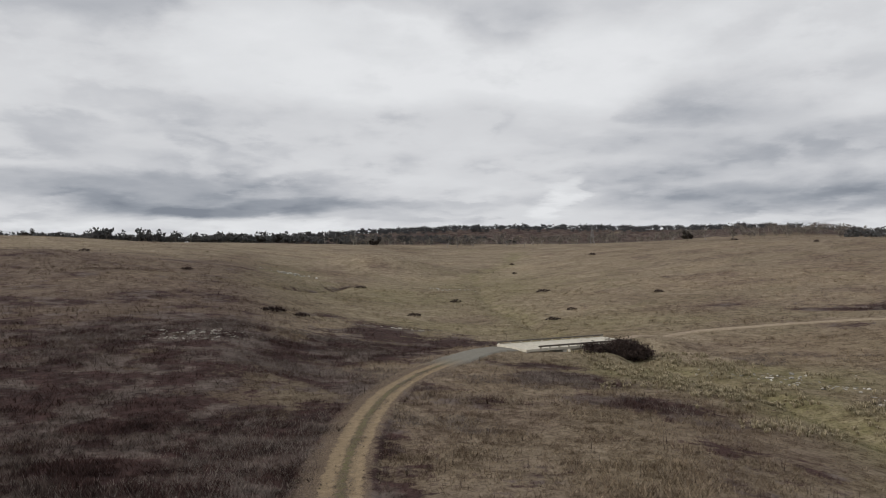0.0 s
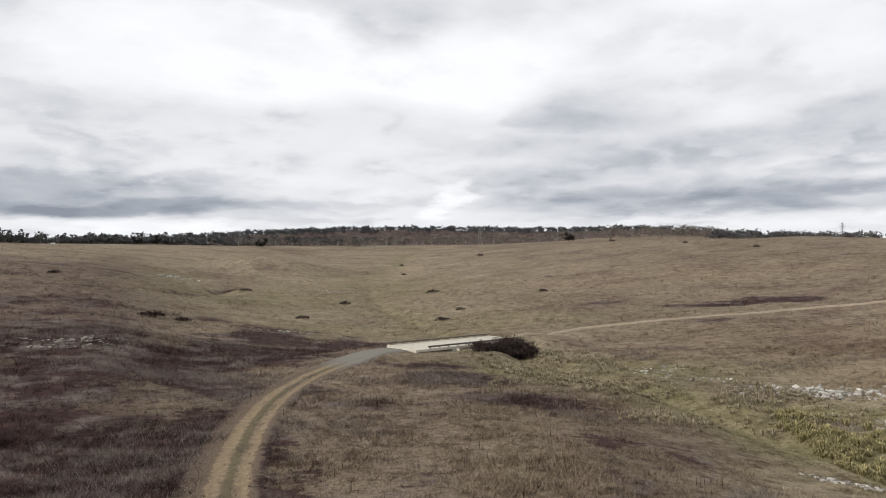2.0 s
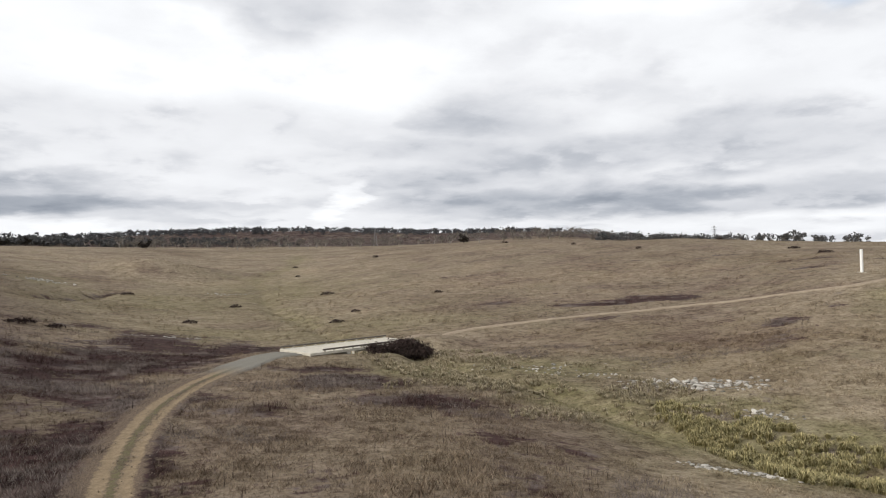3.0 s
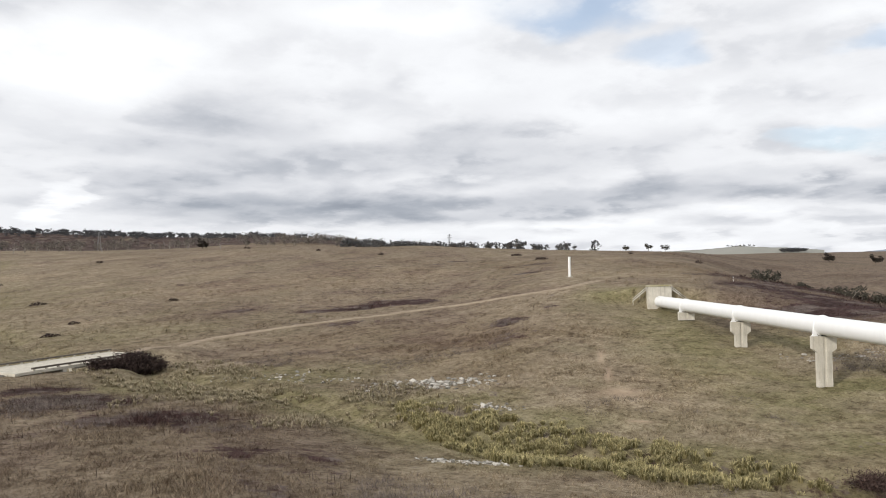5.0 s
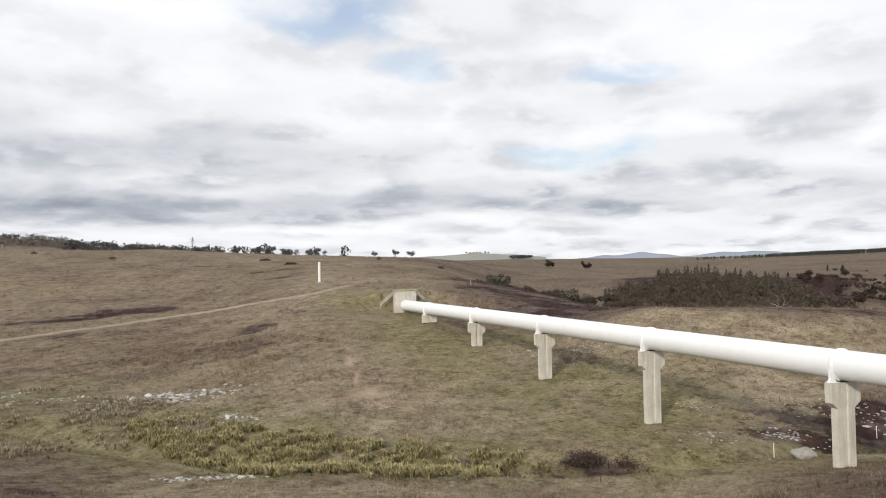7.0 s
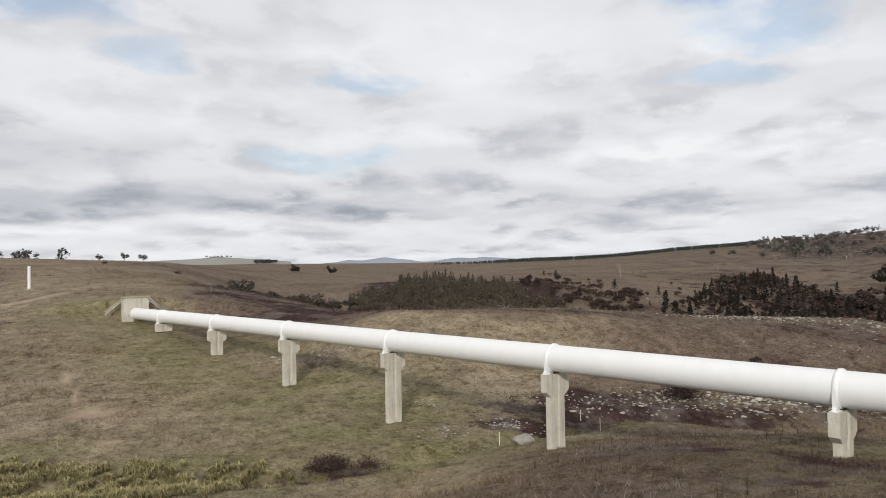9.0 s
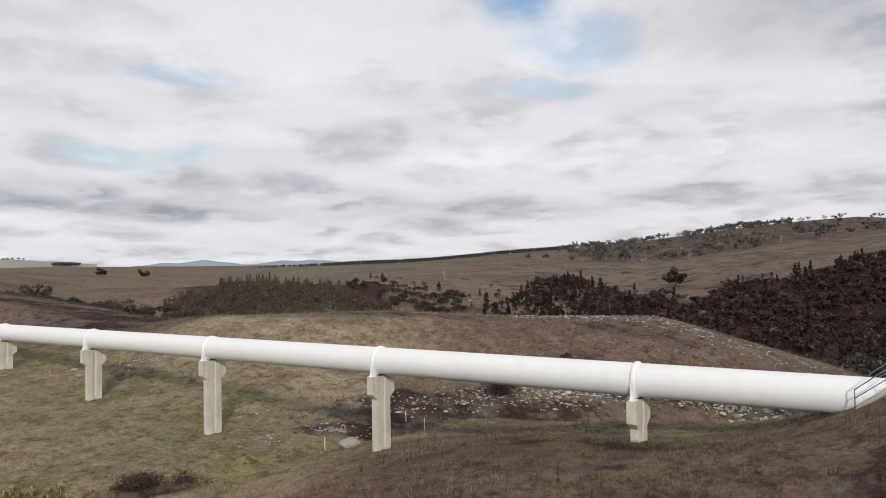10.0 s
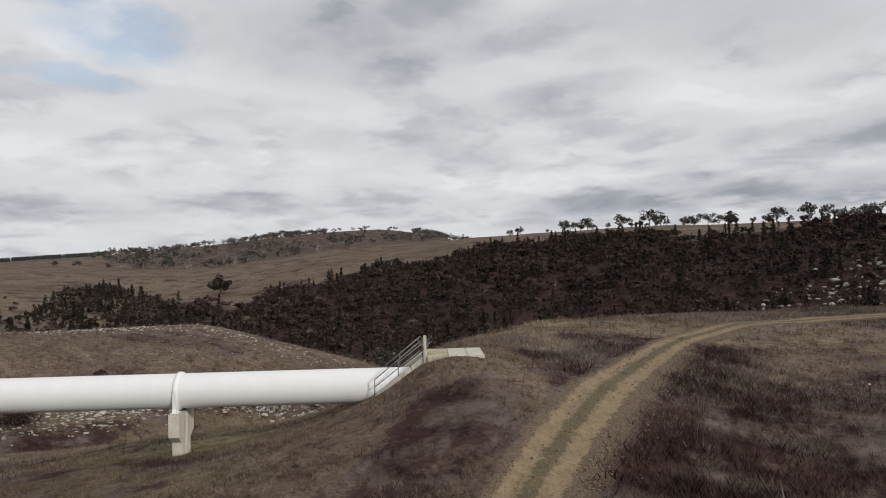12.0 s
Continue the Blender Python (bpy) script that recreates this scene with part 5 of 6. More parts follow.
wood("gully_scrub", scaled_places(p, 0.5, 1.3), FINE_SCRUB, LEAF_SCRUB, "dark brown scrub along the side gully", "scrub", trunks=False)
# scrub beyond the spur and in the side gully
p, b, d = scatter(130, 84, 98, 200, 420, lambda b, d: fbm(b * 2, d * 0.1, 0.3, 3, 14) > 0.0)
for i in range(len(d)):
    plant(("scrub0", "scrub1", "scrub2", "scrub1", "cyp2")[RNG.integers(5)], Vector(p[i]), RNG.uniform(0.35, 0.8), RNG.uniform(0, 6.28))
for bearing, dist, s in ((62.2, 236, 0.62), (63.1, 232, 0.7), (64.0, 226, 0.55), (65.4, 228, 0.6), (66.2, 224, 0.62), (67.0, 232, 0.6), (67.9, 228, 0.7), (68.7, 236, 0.55), (69.6, 240, 0.6), (71.0, 245, 0.5), (66.6, 240, 0.55), (64.8, 240, 0.6)):
    plant(f"gum{RNG.integers(5)}", spot(bearing, dist), s * 1.15, RNG.uniform(0, 6.28))
    plant(f"scrub{RNG.integers(3)}", spot(bearing + 0.4, dist + 3), s * 1.9, RNG.uniform(0, 6.28))
# lone trees
LONE = [("oak", 111.0, 430, 1.3), ("oak", 66.8, 505, 0.72), ("oak", 69.6, 560, 0.75), ("gum3", 134.0, 660, 0.95), ("gum4", 99.6, 900, 1.0), ("gum0", 101, 860, 1.1), ("gum1", 103, 840, 0.9),
        ("oak", -5.4, 560, 0.85), ("oak", 19.2, 600, 0.95), ("oak", -14.6, 640, 0.8), ("oak", -13.2, 645, 0.9), ("oak", -30.6, 520, 0.8), ("gum4", 54.3, 560, 0.85), ("gum0", 55.6, 560, 0.8), ("gum1", 52.6, 560, 0.75)]
LONE += [(f"gum{(k * 3 + 1) % 5}", a + 0.35 * math.sin(k * 5.1), 590 + 32 * math.sin(k * 2.3), 0.75 + 1.0 * math.sin(k * 1.7 + 0.6) ** 2) for k, a in enumerate((134.8, 138.6, 139.0, 139.5, 139.9, 140.4, 143.0, 144.4, 144.9, 145.1, 145.5, 147.6, 148.6, 149.3, 149.7, 150.3, 150.9, 151.2, 153.4, 153.8, 155.4, 156.0, 156.3, 157.5, 158.0, 158.6, 159.4, 160.0, 160.6, 161.2, 162.4))]
for k in range(34):
    plant(("scrub0", "scrub1", "gum2", "scrub2")[k % 4], spot(137 + 26 * (k / 34) ** 0.6 + 0.5 * math.sin(k * 4.7), 575 + 30 * math.sin(k * 3.1)), 1.0 + 0.7 * math.sin(k * 1.3) ** 2 if k % 4 != 2 else 0.7, k)
for key, bearing, dist, s in LONE:
    plant(key, spot(bearing, dist), s, bearing * 1.7)
DEAD = [(83.7, 150, 0.5), (92.8, 430, 1.2), (100.0, 520, 1.0), (108.5, 700, 1.2), (112, 720, 1.2), (127.0, 47, 0.22), (129.4, 75, 0.32)]
DEAD += [(a, 590 + 60 * math.sin(k * 3.7) ** 2, 0.75 + 0.4 * math.sin(k * 2.1) ** 2) for k, a in enumerate((-9.5, -7.2, -4.2, -3.1, -1, 0.4, 1.2, 2.4, 3.5, 4.4, 5.2, 6.6, 7.3, 8, 9.4, 10.1, 10.8, 12.2, 13.1, 14, 15.5, 16.8, 18.1, 20.5, 22.4, 24.0, 26.1))]
DEAD += [(a, 195 + 150 * abs(math.sin(k * 1.9)), 0.38 + 0.25 * math.sin(k * 2.7) ** 2) for k, a in enumerate((112.5, 115.2, 117.6, 119.4, 121, 122.3, 124.0, 125.2, 127.1, 129.8, 132.0, 134.4, 137.5, 141.2, 146.0, 151.5))]
DEAD += [(a, 760 + 240 * abs(math.sin(k * 2.3)), 1.1) for k, a in enumerate((104, 105.2, 106.5, 107.1, 108.8, 110.2, 111.4, 113, 114.2, 115.5, 117.1, 118.4))]
for k, (bearing, dist, s) in enumerate(DEAD):
    plant(f"dead{k % 3}", spot(bearing, dist), s, k * 1.3)

# ---- rocks, bushes and grass ----
def stone_mesh(seed, mat):
    bm = bmesh.new()
    bmesh.ops.create_icosphere(bm, subdivisions=1, radius=1)
    r = random.Random(seed)
    for v in bm.verts:
        v.co *= r.uniform(0.65, 1.15)
        v.co.z = v.co.z * r.uniform(0.3, 0.6)
    me = bpy.data.meshes.new("stone")
    bm.to_mesh(me)
    bm.free()
    me.materials.append(mat)
    return me


STONES = [stone_mesh(k, ROCK) for k in range(8)]
SLABS = [stone_mesh(k + 20, PALEROCK) for k in range(8)]


def outcrop(bearing, d, wide, deep, count, size, label):
    c = spot(bearing, d)
    th = empty("rock_outcrop", Matrix.Translation(c), label=label, category="rocks", group="rock outcrops")
    r = c.xy.normalized()
    side = Vector((r.y, -r.x))
    for k in range(int(count * (2.3 if label == FLAT else 1.35))):
        q = side * float(RNG.normal()) * wide * 0.5 + r * float(RNG.normal()) * deep * 0.5
        x, y = c.x + q.x, c.y + q.y
        s = 0.6 * size * float(RNG.uniform(0.35, 1.0)) * (1.7 if RNG.uniform() > 0.9 else 1.0)
        ob = new("stone", (SLABS if label in (FLAT, CRAG) else STONES)[k % 8])
        ob.parent = th
        ob.matrix_basis = Matrix.Translation((q.x, q.y, float(ground_z(x, y)) - c.z + (0.22 if label == FLAT else 0.45 if label == CRAG else 1.1 if label == GORGE else 0.12) * s)) @ Matrix.Rotation(float(RNG.uniform(0, 6.28)), 4, "Z") @ Matrix.Diagonal((s * float(RNG.uniform(0.8, 1.7)), s, s * float(RNG.uniform(0.6, 1.0)) * (1.5 if label in (FLAT, CRAG, GORGE) else 1.0), 1))
    return th


FLAT = "flat pale lichen-covered rock outcrop in the grass"
GREY = "broken grey rock outcrop in the dark dead weeds"
LOOSE = "scattered pale stones on the creek bank"
CRAG = "pale broken rock face under the pipe"
GORGE = "pale crags showing through the dark gorge scrub"
SCARP = "broken pale rocks along the gully side"
OUTCROPS = ((35.4, 83.5, 6, 2.2, 40, 0.5, FLAT), (38.4, 82.0, 5, 2.4, 40, 0.55, FLAT), (41.3, 70, 3.2, 1.5, 18, 0.4, FLAT), (40.6, 51, 2.6, 0.9, 24, 0.34, FLAT), (37.7, 51.4, 1.8, 0.7, 14, 0.3, FLAT), (-18.8, 95, 6, 4, 50, 0.42, GREY), (-20.5, 92, 3, 1, 8, 0.5, GREY),
          (78.5, 64.5, 2.6, 2.4, 16, 0.3, LOOSE), (84.0, 69, 2.8, 2.0, 20, 0.35, LOOSE), (77.6, 75, 2.8, 2.0, 14, 0.3, LOOSE), (80, 60, 4, 3, 8, 0.25, LOOSE), (68.6, 98, 7, 2.0, 34, 0.45, LOOSE), (24, 92, 8, 3, 16, 0.35, FLAT), (29, 88, 5, 1.5, 10, 0.35, FLAT), (-12.2, 258, 8, 5, 26, 0.7, FLAT), (0.5, 250, 7, 5, 14, 0.5, FLAT), (-3.5, 133, 5, 2, 12, 0.5, LOOSE),
          (88.5, 77, 5, 3, 22, 0.4, SCARP), (92.5, 80, 7, 3, 34, 0.42, SCARP), (97.5, 83, 7, 3, 60, 0.45, SCARP), (102, 86, 7, 3, 60, 0.55, SCARP), (104.5, 88, 6, 2.4, 50, 0.5, CRAG), (108.5, 89, 6, 2.0, 50, 0.5, CRAG), (112.5, 90, 6, 2.0, 50, 0.5, CRAG), (116, 90.5, 6, 2.0, 40, 0.5, CRAG),
          (99.5, 127, 9, 3, 34, 0.45, SCARP), (103, 127, 9, 4, 40, 0.5, SCARP), (107, 127, 9, 5, 40, 0.5, SCARP), (111, 124, 9, 5, 36, 0.5, SCARP), (114.5, 121, 9, 4, 30, 0.5, SCARP), (119, 116, 8, 4, 16, 0.5, SCARP), (108, 110, 14, 3, 12, 0.35, SCARP),
          (161.5, 290, 18, 40, 46, 2.0, GORGE), (158, 270, 16, 40, 36, 1.9, GORGE), (153, 250, 18, 24, 26, 1.7, GORGE), (147, 240, 22, 16, 22, 1.6, GORGE), (142, 232, 18, 12, 16, 1.5, GORGE), (134, 225, 20, 14, 12, 1.4, GORGE), (124.5, 215, 4, 6, 8, 1.6, GORGE), (96.5, 330, 20, 10, 20, 1.0, SCARP), (93, 520, 26, 20, 20, 0.9, SCARP))
for o in OUTCROPS:
    outcrop(*o)


def mat_crag():
    k = Nodes("fractured_pale_rock")
    p = k.pos()
    crack = k.noise(k.scaled(p, (1.6, 1.6, 0.5)), 1.5, 6, 0.65, 0.6)
    lichen = k.noise(p, 3.5, 5, 0.65)
    c = k.ramp(crack, (0.40, (0.035, 0.030, 0.026)), (0.47, (0.19, 0.175, 0.15)), (0.60, (0.44, 0.42, 0.38)))
    c = k.mix(k.ramp(lichen, (0.50, 0.0), (0.66, 0.5)), c, (0.12, 0.105, 0.08))
    k.bump(crack, 0.8, 0.25)
    return k.done(c, 0.95, 0, 0.2)


FRACTURED = mat_crag()


def crag(bearing, d, wide, high, seed):
    """An upright outcrop, split by upright cracks."""
    bm = bmesh.new()
    bmesh.ops.create_icosphere(bm, subdivisions=4, radius=1)
    shift = Vector((seed * 3.7, seed * 1.9, seed * 0.7))
    for v in bm.verts:
        q = Vector((v.co.x * 3.2, v.co.y * 3.2, v.co.z * 0.9)) + shift
        cell = noise.cell(q) * 0.16
        v.co *= 0.85 + noise.noise(q * 0.6) * 0.35 + cell + noise.noise(q * 2.5) * 0.10
    ob = part("crag", bm, FRACTURED)
    ob.matrix_world = Matrix.Translation(spot(bearing, d, 0.15 * high)) @ Matrix.Rotation(-radians(bearing) + 0.4 * math.sin(seed * 2.3), 4, "Z") @ Matrix.Diagonal((wide, 0.8, high, 1))
    tagged(ob, "fractured pale grey crag in the gully below the pipe", "rock", group="crags of the gully")


for k in range(13):
    crag(104.2 + 1.05 * k + 0.3 * math.sin(k * 2.7), 88.6 + 0.32 * k + 0.7 * math.sin(k * 1.7), 1.0 + 0.5 * math.sin(k * 3.1) ** 2, 0.9 + 0.8 * math.sin(k * 2.2 + 0.5) ** 2, k + 1)


def rubble():
    """Small broken stones lying about the outcrops."""
    base = np.array([(x, y, z) for x in (-1, 1) for y in (-1, 1) for z in (-1, 1)], float)
    quads = np.array([(0, 1, 3, 2), (4, 6, 7, 5), (0, 4, 5, 1), (2, 3, 7, 6), (0, 2, 6, 4), (1, 5, 7, 3)])
    V, F, k = [], [], 0
    for b, d, w, h, n, size, _ in OUTCROPS:
        c = spot(b, d)
        r = np.array(c.xy.normalized())
        for q in RNG.normal(size=(int(min(90, 1.6 * n) if d < 140 else 30), 2)):
            x, y = np.array(c.xy) + np.array((r[1], -r[0])) * q[0] * w * 0.6 + r * q[1] * h * 0.6
            s = size * RNG.uniform(0.12, 0.36)
            V.append(base * RNG.uniform(0.4, 1.0, (8, 3)) * s * (1.3, 1.3, 0.7) + (x, y, float(ground_z(x, y)) + 0.1 * s))
            F.append(quads + k)
            k += 8
    tagged(new("rubble", raw_mesh("rubble", np.concatenate(V), np.concatenate(F), RUBBLE)), "small broken pale stones around the outcrops", "stones", kind="stuff")


RUBBLE = mat_plain("broken_stone", (0.15, 0.137, 0.115), (0.42, 0.39, 0.345), 2.5, 0.95)
rubble()


def verge_stones():
    """Loose road gravel thrown to both sides of the wheel ruts."""
    base = np.array([(x, y, z) for x in (-1, 1) for y in (-1, 1) for z in (-1, 1)], float)
    quads = np.array([(0, 1, 3, 2), (4, 6, 7, 5), (0, 4, 5, 1), (2, 3, 7, 6), (0, 2, 6, 4), (1, 5, 7, 3)])
    line = TRACK_LINE[:, :2]
    tan = np.gradient(line, axis=0)
    side = np.stack([tan[:, 1], -tan[:, 0]], 1) / np.linalg.norm(tan, axis=1)[:, None]
    d = np.hypot(*line.T)
    ok = np.where((d > 24) & (d < 75))[0]
    V, F, k = [], [], 0
    for i in RNG.choice(ok, 4200):
        u = RNG.choice((-2.3, -0.02, 1.75), p=(0.72, 0.06, 0.22)) + RNG.normal() * 0.36
        x, y = line[i] + side[i] * u + RNG.normal(size=2) * 0.2
        s = RNG.uniform(0.012, 0.042)
        V.append(base * RNG.uniform(0.5, 1.0, (8, 3)) * s * (1.3, 1.3, 0.8) + (x, y, float(ground_z(x, y)) + (0.15 if -2.6 < u < 1.8 else 0.02)))
        F.append(quads + k)
        k += 8
    tagged(new("gravel", raw_mesh("gravel", np.concatenate(V), np.concatenate(F), CHIPS)), "loose brown gravel along the verges of the track", "gravel", kind="stuff")


CHIPS = mat_plain("brown_road_gravel", (0.075, 0.057, 0.043), (0.20, 0.158, 0.12), 2.5, 0.95)
verge_stones()


def boulder(bearing, d, s):
    bm = bmesh.new()
    bmesh.ops.create_icosphere(bm, subdivisions=3, radius=1)
    for v in bm.verts:
        n = noise.noise(v.co * 1.4) * 0.35 + noise.noise(v.co * 4.0) * 0.1
        v.co *= 1 + n
        v.co.z = max(v.co.z * 0.62, -0.5)
    ob = part("boulder", bm, ROCK)
    ob.matrix_world = Matrix.Translation(spot(bearing, d, 0.3 * s)) @ Matrix.Diagonal((s * 1.2, s, s, 1))
    tagged(ob, "large pale grey boulder beside the pier", "boulder")


boulder(85.0, 58.6, 0.85)


def bramble(bearing, d, wide, deep, high, stems, label, mat=None):
    """A tangle of dark bare canes with a few withered leaves."""
    c = spot(bearing, d)
    th = empty("bramble_bush", Matrix.Translation(c), label=label, category="bush")
    turn = -radians(bearing)
    seg, ends = [], []
    for k in range(stems):
        a, r = RNG.uniform(0, 6.28), RNG.uniform(0, 1) ** 0.6
        bx, by = math.cos(a) * r * wide * 0.42, math.sin(a) * r * deep * 0.42
        top = high * (1 - 0.65 * r * r) * RNG.uniform(0.6, 1.05)
        p0 = np.array([bx, by, -0.4])
        p1 = np.array([bx * 1.05, by * 1.05, 0]) + (RNG.normal() * 0.3, RNG.normal() * 0.3, top * 0.6)
        p2 = p1 + (RNG.normal() * 0.5, RNG.normal() * 0.5, top * 0.4)
        p3 = p2 + (RNG.normal() * 0.5, RNG.normal() * 0.5, RNG.uniform(-0.3, 0.3))
        seg += [(p0, p1, 0.03, 0.022), (p1, p2, 0.022, 0.014), (p2, p3, 0.014, 0.006)]
        ends += [p1 * 0.7 + p2 * 0.3, p2, p3, p1]
    rot = np.array([[math.cos(turn), -math.sin(turn), 0], [math.sin(turn), math.cos(turn), 0], [0, 0, 1]])
    tv, tf = limbs(seg, 3)
    new("cane_tangle", raw_mesh("cane_tangle", tv @ rot.T, tf, mat or TWIG)).parent = th
    e = np.repeat(np.array(ends), 6, axis=0)
    e = e + RNG.normal(size=e.shape) * (0.28, 0.28, 0.22)
    e[:, 2] = np.maximum(e[:, 2], 0.05)
    cv, cf = leaf_cards(e, np.full(len(e), 0.13 if mat is None else 0.08), RNG)
    new("foliage", raw_mesh("foliage", cv @ rot.T, cf, mat or TWIG)).parent = th


bramble(14.2, 103.5, 8.2, 4.2, 2.7, 560, "dark leafless bramble thicket beside the creek crossing")
bramble(12.0, 101.2, 2.6, 2.2, 1.3, 90, "low dark bramble at the foot of the bridge rail")
BROWNTWIG = mat_plain("brown_withered_twigs", (0.030, 0.019, 0.016), (0.115, 0.076, 0.064), 1.0, 0.95)
bramble(69.2, 55.0, 1.7, 1.2, 0.55, 170, "dark leafless shrub in the creek marsh", BROWNTWIG)
bramble(72.2, 55.4, 0.5, 0.4, 0.3, 26, "low dark weeds at the creek's edge", BROWNTWIG)
bramble(97.3, 84, 2.6, 2.2, 1.8, 90, "dark bush among the rocks of the gully")


def low_shrub(bearing, d, wide, high):
    c = spot(bearing, d)
    th = empty("low_shrub", Matrix.Translation(c), label="low dark scrubby shrub alone on the grassland", category="shrub", group="low shrubs on the plain")
    n = 110
    wide = wide * 0.7
    q = in_ball(n, RNG, 1.0) * (wide / 2, wide / 2.6, 1)
    q[:, 2] = np.abs(q[:, 2]) * high * (1 - 0.5 * np.hypot(q[:, 0], q[:, 1]) / wide) + 0.05
    new("foliage", raw_mesh("foliage", *leaf_cards(q, np.full(n, 0.08 + 0.05 * wide), RNG), TWIG)).parent = th
    tv, tf = limbs([((0, 0, -0.2), p * (0.8, 0.8, 0.8), 0.03, 0.01) for p in q[::6]], 3)
    new("stem_cluster", raw_mesh("stem_cluster", tv, tf, TWIG)).parent = th


for bearing, d, wide, high in ((8.1, 226, 7, 0.9), (17.0, 197, 4, 0.8), (-2.4, 160, 5, 0.8), (8.8, 155, 5, 0.7), (10.3, 172, 4, 0.6), (12.0, 392, 6, 1.6), (5.8, 320, 4, 1.0), (22.5, 400, 6, 1.5), (-13.7, 130, 9, 0.7), (-11.5, 131, 5, 0.6),
                               (-6.7, 236, 6, 0.8), (5.6, 380, 5, 1.0), (33, 285, 4, 1.2), (39, 330, 4, 1.2), (44, 270, 7, 0.8), (46, 240, 8, 0.8), (53, 300, 4, 1.3), (102.5, 103, 3.4, 0.5), (61, 190, 4, 1.0), (58, 260, 5, 1.4), (-27, 260, 6, 1.2), (28, 330, 4, 1.0), (-20, 210, 6, 0.8), (1, 205, 5, 0.9)):
    low_shrub(bearing, d, wide, high)


def blades(places, height, count, width, lean, mat, name, label, category, spread=0.25, marks=None):
    """Tufts of grass: each blade one narrow leaning triangle."""
    n = len(places)
    base = np.repeat(places, count, axis=0) + np.column_stack([RNG.normal(size=(n * count, 2)) * np.repeat(np.broadcast_to(spread, n), count)[:, None], np.full(n * count, -0.03)])
    h = np.repeat(height, count) * RNG.uniform(0.5, 1.15, n * count)
    a = RNG.uniform(0, 2 * np.pi, n * count)
    w = np.repeat(np.broadcast_to(width, n), count)[:, None] * np.stack([np.cos(a), np.sin(a), 0 * a], 1)
    b = RNG.uniform(0, 2 * np.pi, n * count)
    tip = base + np.stack([np.cos(b) * h * lean, np.sin(b) * h * lean, h], 1)
    v = np.stack([base - w, base + w, tip], 1).reshape(-1, 3)
    me = raw_mesh(name, v, np.arange(len(v)).reshape(-1, 3), mat)
    if marks is not None:
        for key, values in zip(("green", "heath_shade", "bare", "brown"), marks):
            me.attributes.new(key, "FLOAT", "POINT").data.foreach_set("value", np.repeat(values, count * 3).astype(np.float32))
    return tagged(new(name, me), label, category, kind="stuff")


def grass_places(n, d0, d1):
    p, b, d = scatter(n, -38, 166, d0, d1)
    x, y = p[:, 0], p[:, 1]
    clear = (near(TRACK_LINE[::5, :2], x, y) > 1.75 + 0.6 * fbm(x, y, 0.5, 2, 31)) & (near(ROAD_LINE[::6, :2], x, y) > 2.6)
    clear &= ~((np.abs(x - 18.5) < 11) & (np.abs(y - 105.5) < 7) & (near(np.array([BRIDGE_A, BRIDGE_B]), x, y) < 4.6))
    loc = np.array(PIPE_M.inverted().to_3x3()) @ (p - np.array(PIPE_M.translation)).T
    clear &= ~((loc[0] > 50) & (loc[0] < 57.0) & (np.abs(loc[1]) < 1.9))
    dc, dg = near(CREEK, x, y), near(GULLY, x, y)
    g, h, bare, br = zones(x, y, d, b, dc, dg)
    clear &= bare < 0.35
    return p[clear], d[clear], g[clear], h[clear], br[clear], b[clear]


KINDS = {"dry": [], "weed": []}
for n, d0, d1, tall in ((62000, 25, 60, 0.22), (62000, 60, 110, 0.31), (42000, 110, 240, 0.42), (12000, 240, 480, 0.60)):
    p, d, g, h, br, b = grass_places(n, d0, d1)
    clump = fbm(p[:, 0], p[:, 1], 1 / 2.6, 3, 81) + 0.6 * fbm(p[:, 0], p[:, 1], 1 / 12, 3, 82)
    keep = clump + RNG.uniform(-0.5, 0.5, len(d)) > -0.30
    p, d, g, h, br, b, clump = (q[keep] for q in (p, d, g, h, br, b, clump))
    weed = (h + 0.45 * fbm(p[:, 0], p[:, 1], 1 / 7, 4, 41) + RNG.uniform(-0.42, 0.42, len(d)) > 0.5) & (d < 250)
    size = tall * RNG.uniform(0.55, 1.3, len(d)) * (1 + 0.9 * np.clip(clump, 0, 1)) * (1 - 0.55 * np.clip(g, 0, 1) * (d < 130))
    for key, which, f in (("dry", ~weed, 1.0), ("weed", weed, 1.15 + 0.7 * np.clip((h - 0.7) / 0.2, 0, 1) * (d < 60))):
        KINDS[key].append(np.column_stack([p, size * f, g, h, br])[which])
for key, mat, name, label in (("dry", STRAW, "dry_grass", "dry straw-coloured and olive winter grass tufts"), ("weed", BROWNGRASS, "dark_weeds", "patches of dark brown dead weeds in the grass")):
    q = np.concatenate(KINDS[key])
    hh = q[:, 3]
    blades(q[:, :3], hh, 6, 0.008 + 0.05 * hh, 0.7, mat, name, label, "grass", 0.08 + 0.35 * hh, (q[:, 4], q[:, 5], 0 * hh, q[:, 6]))
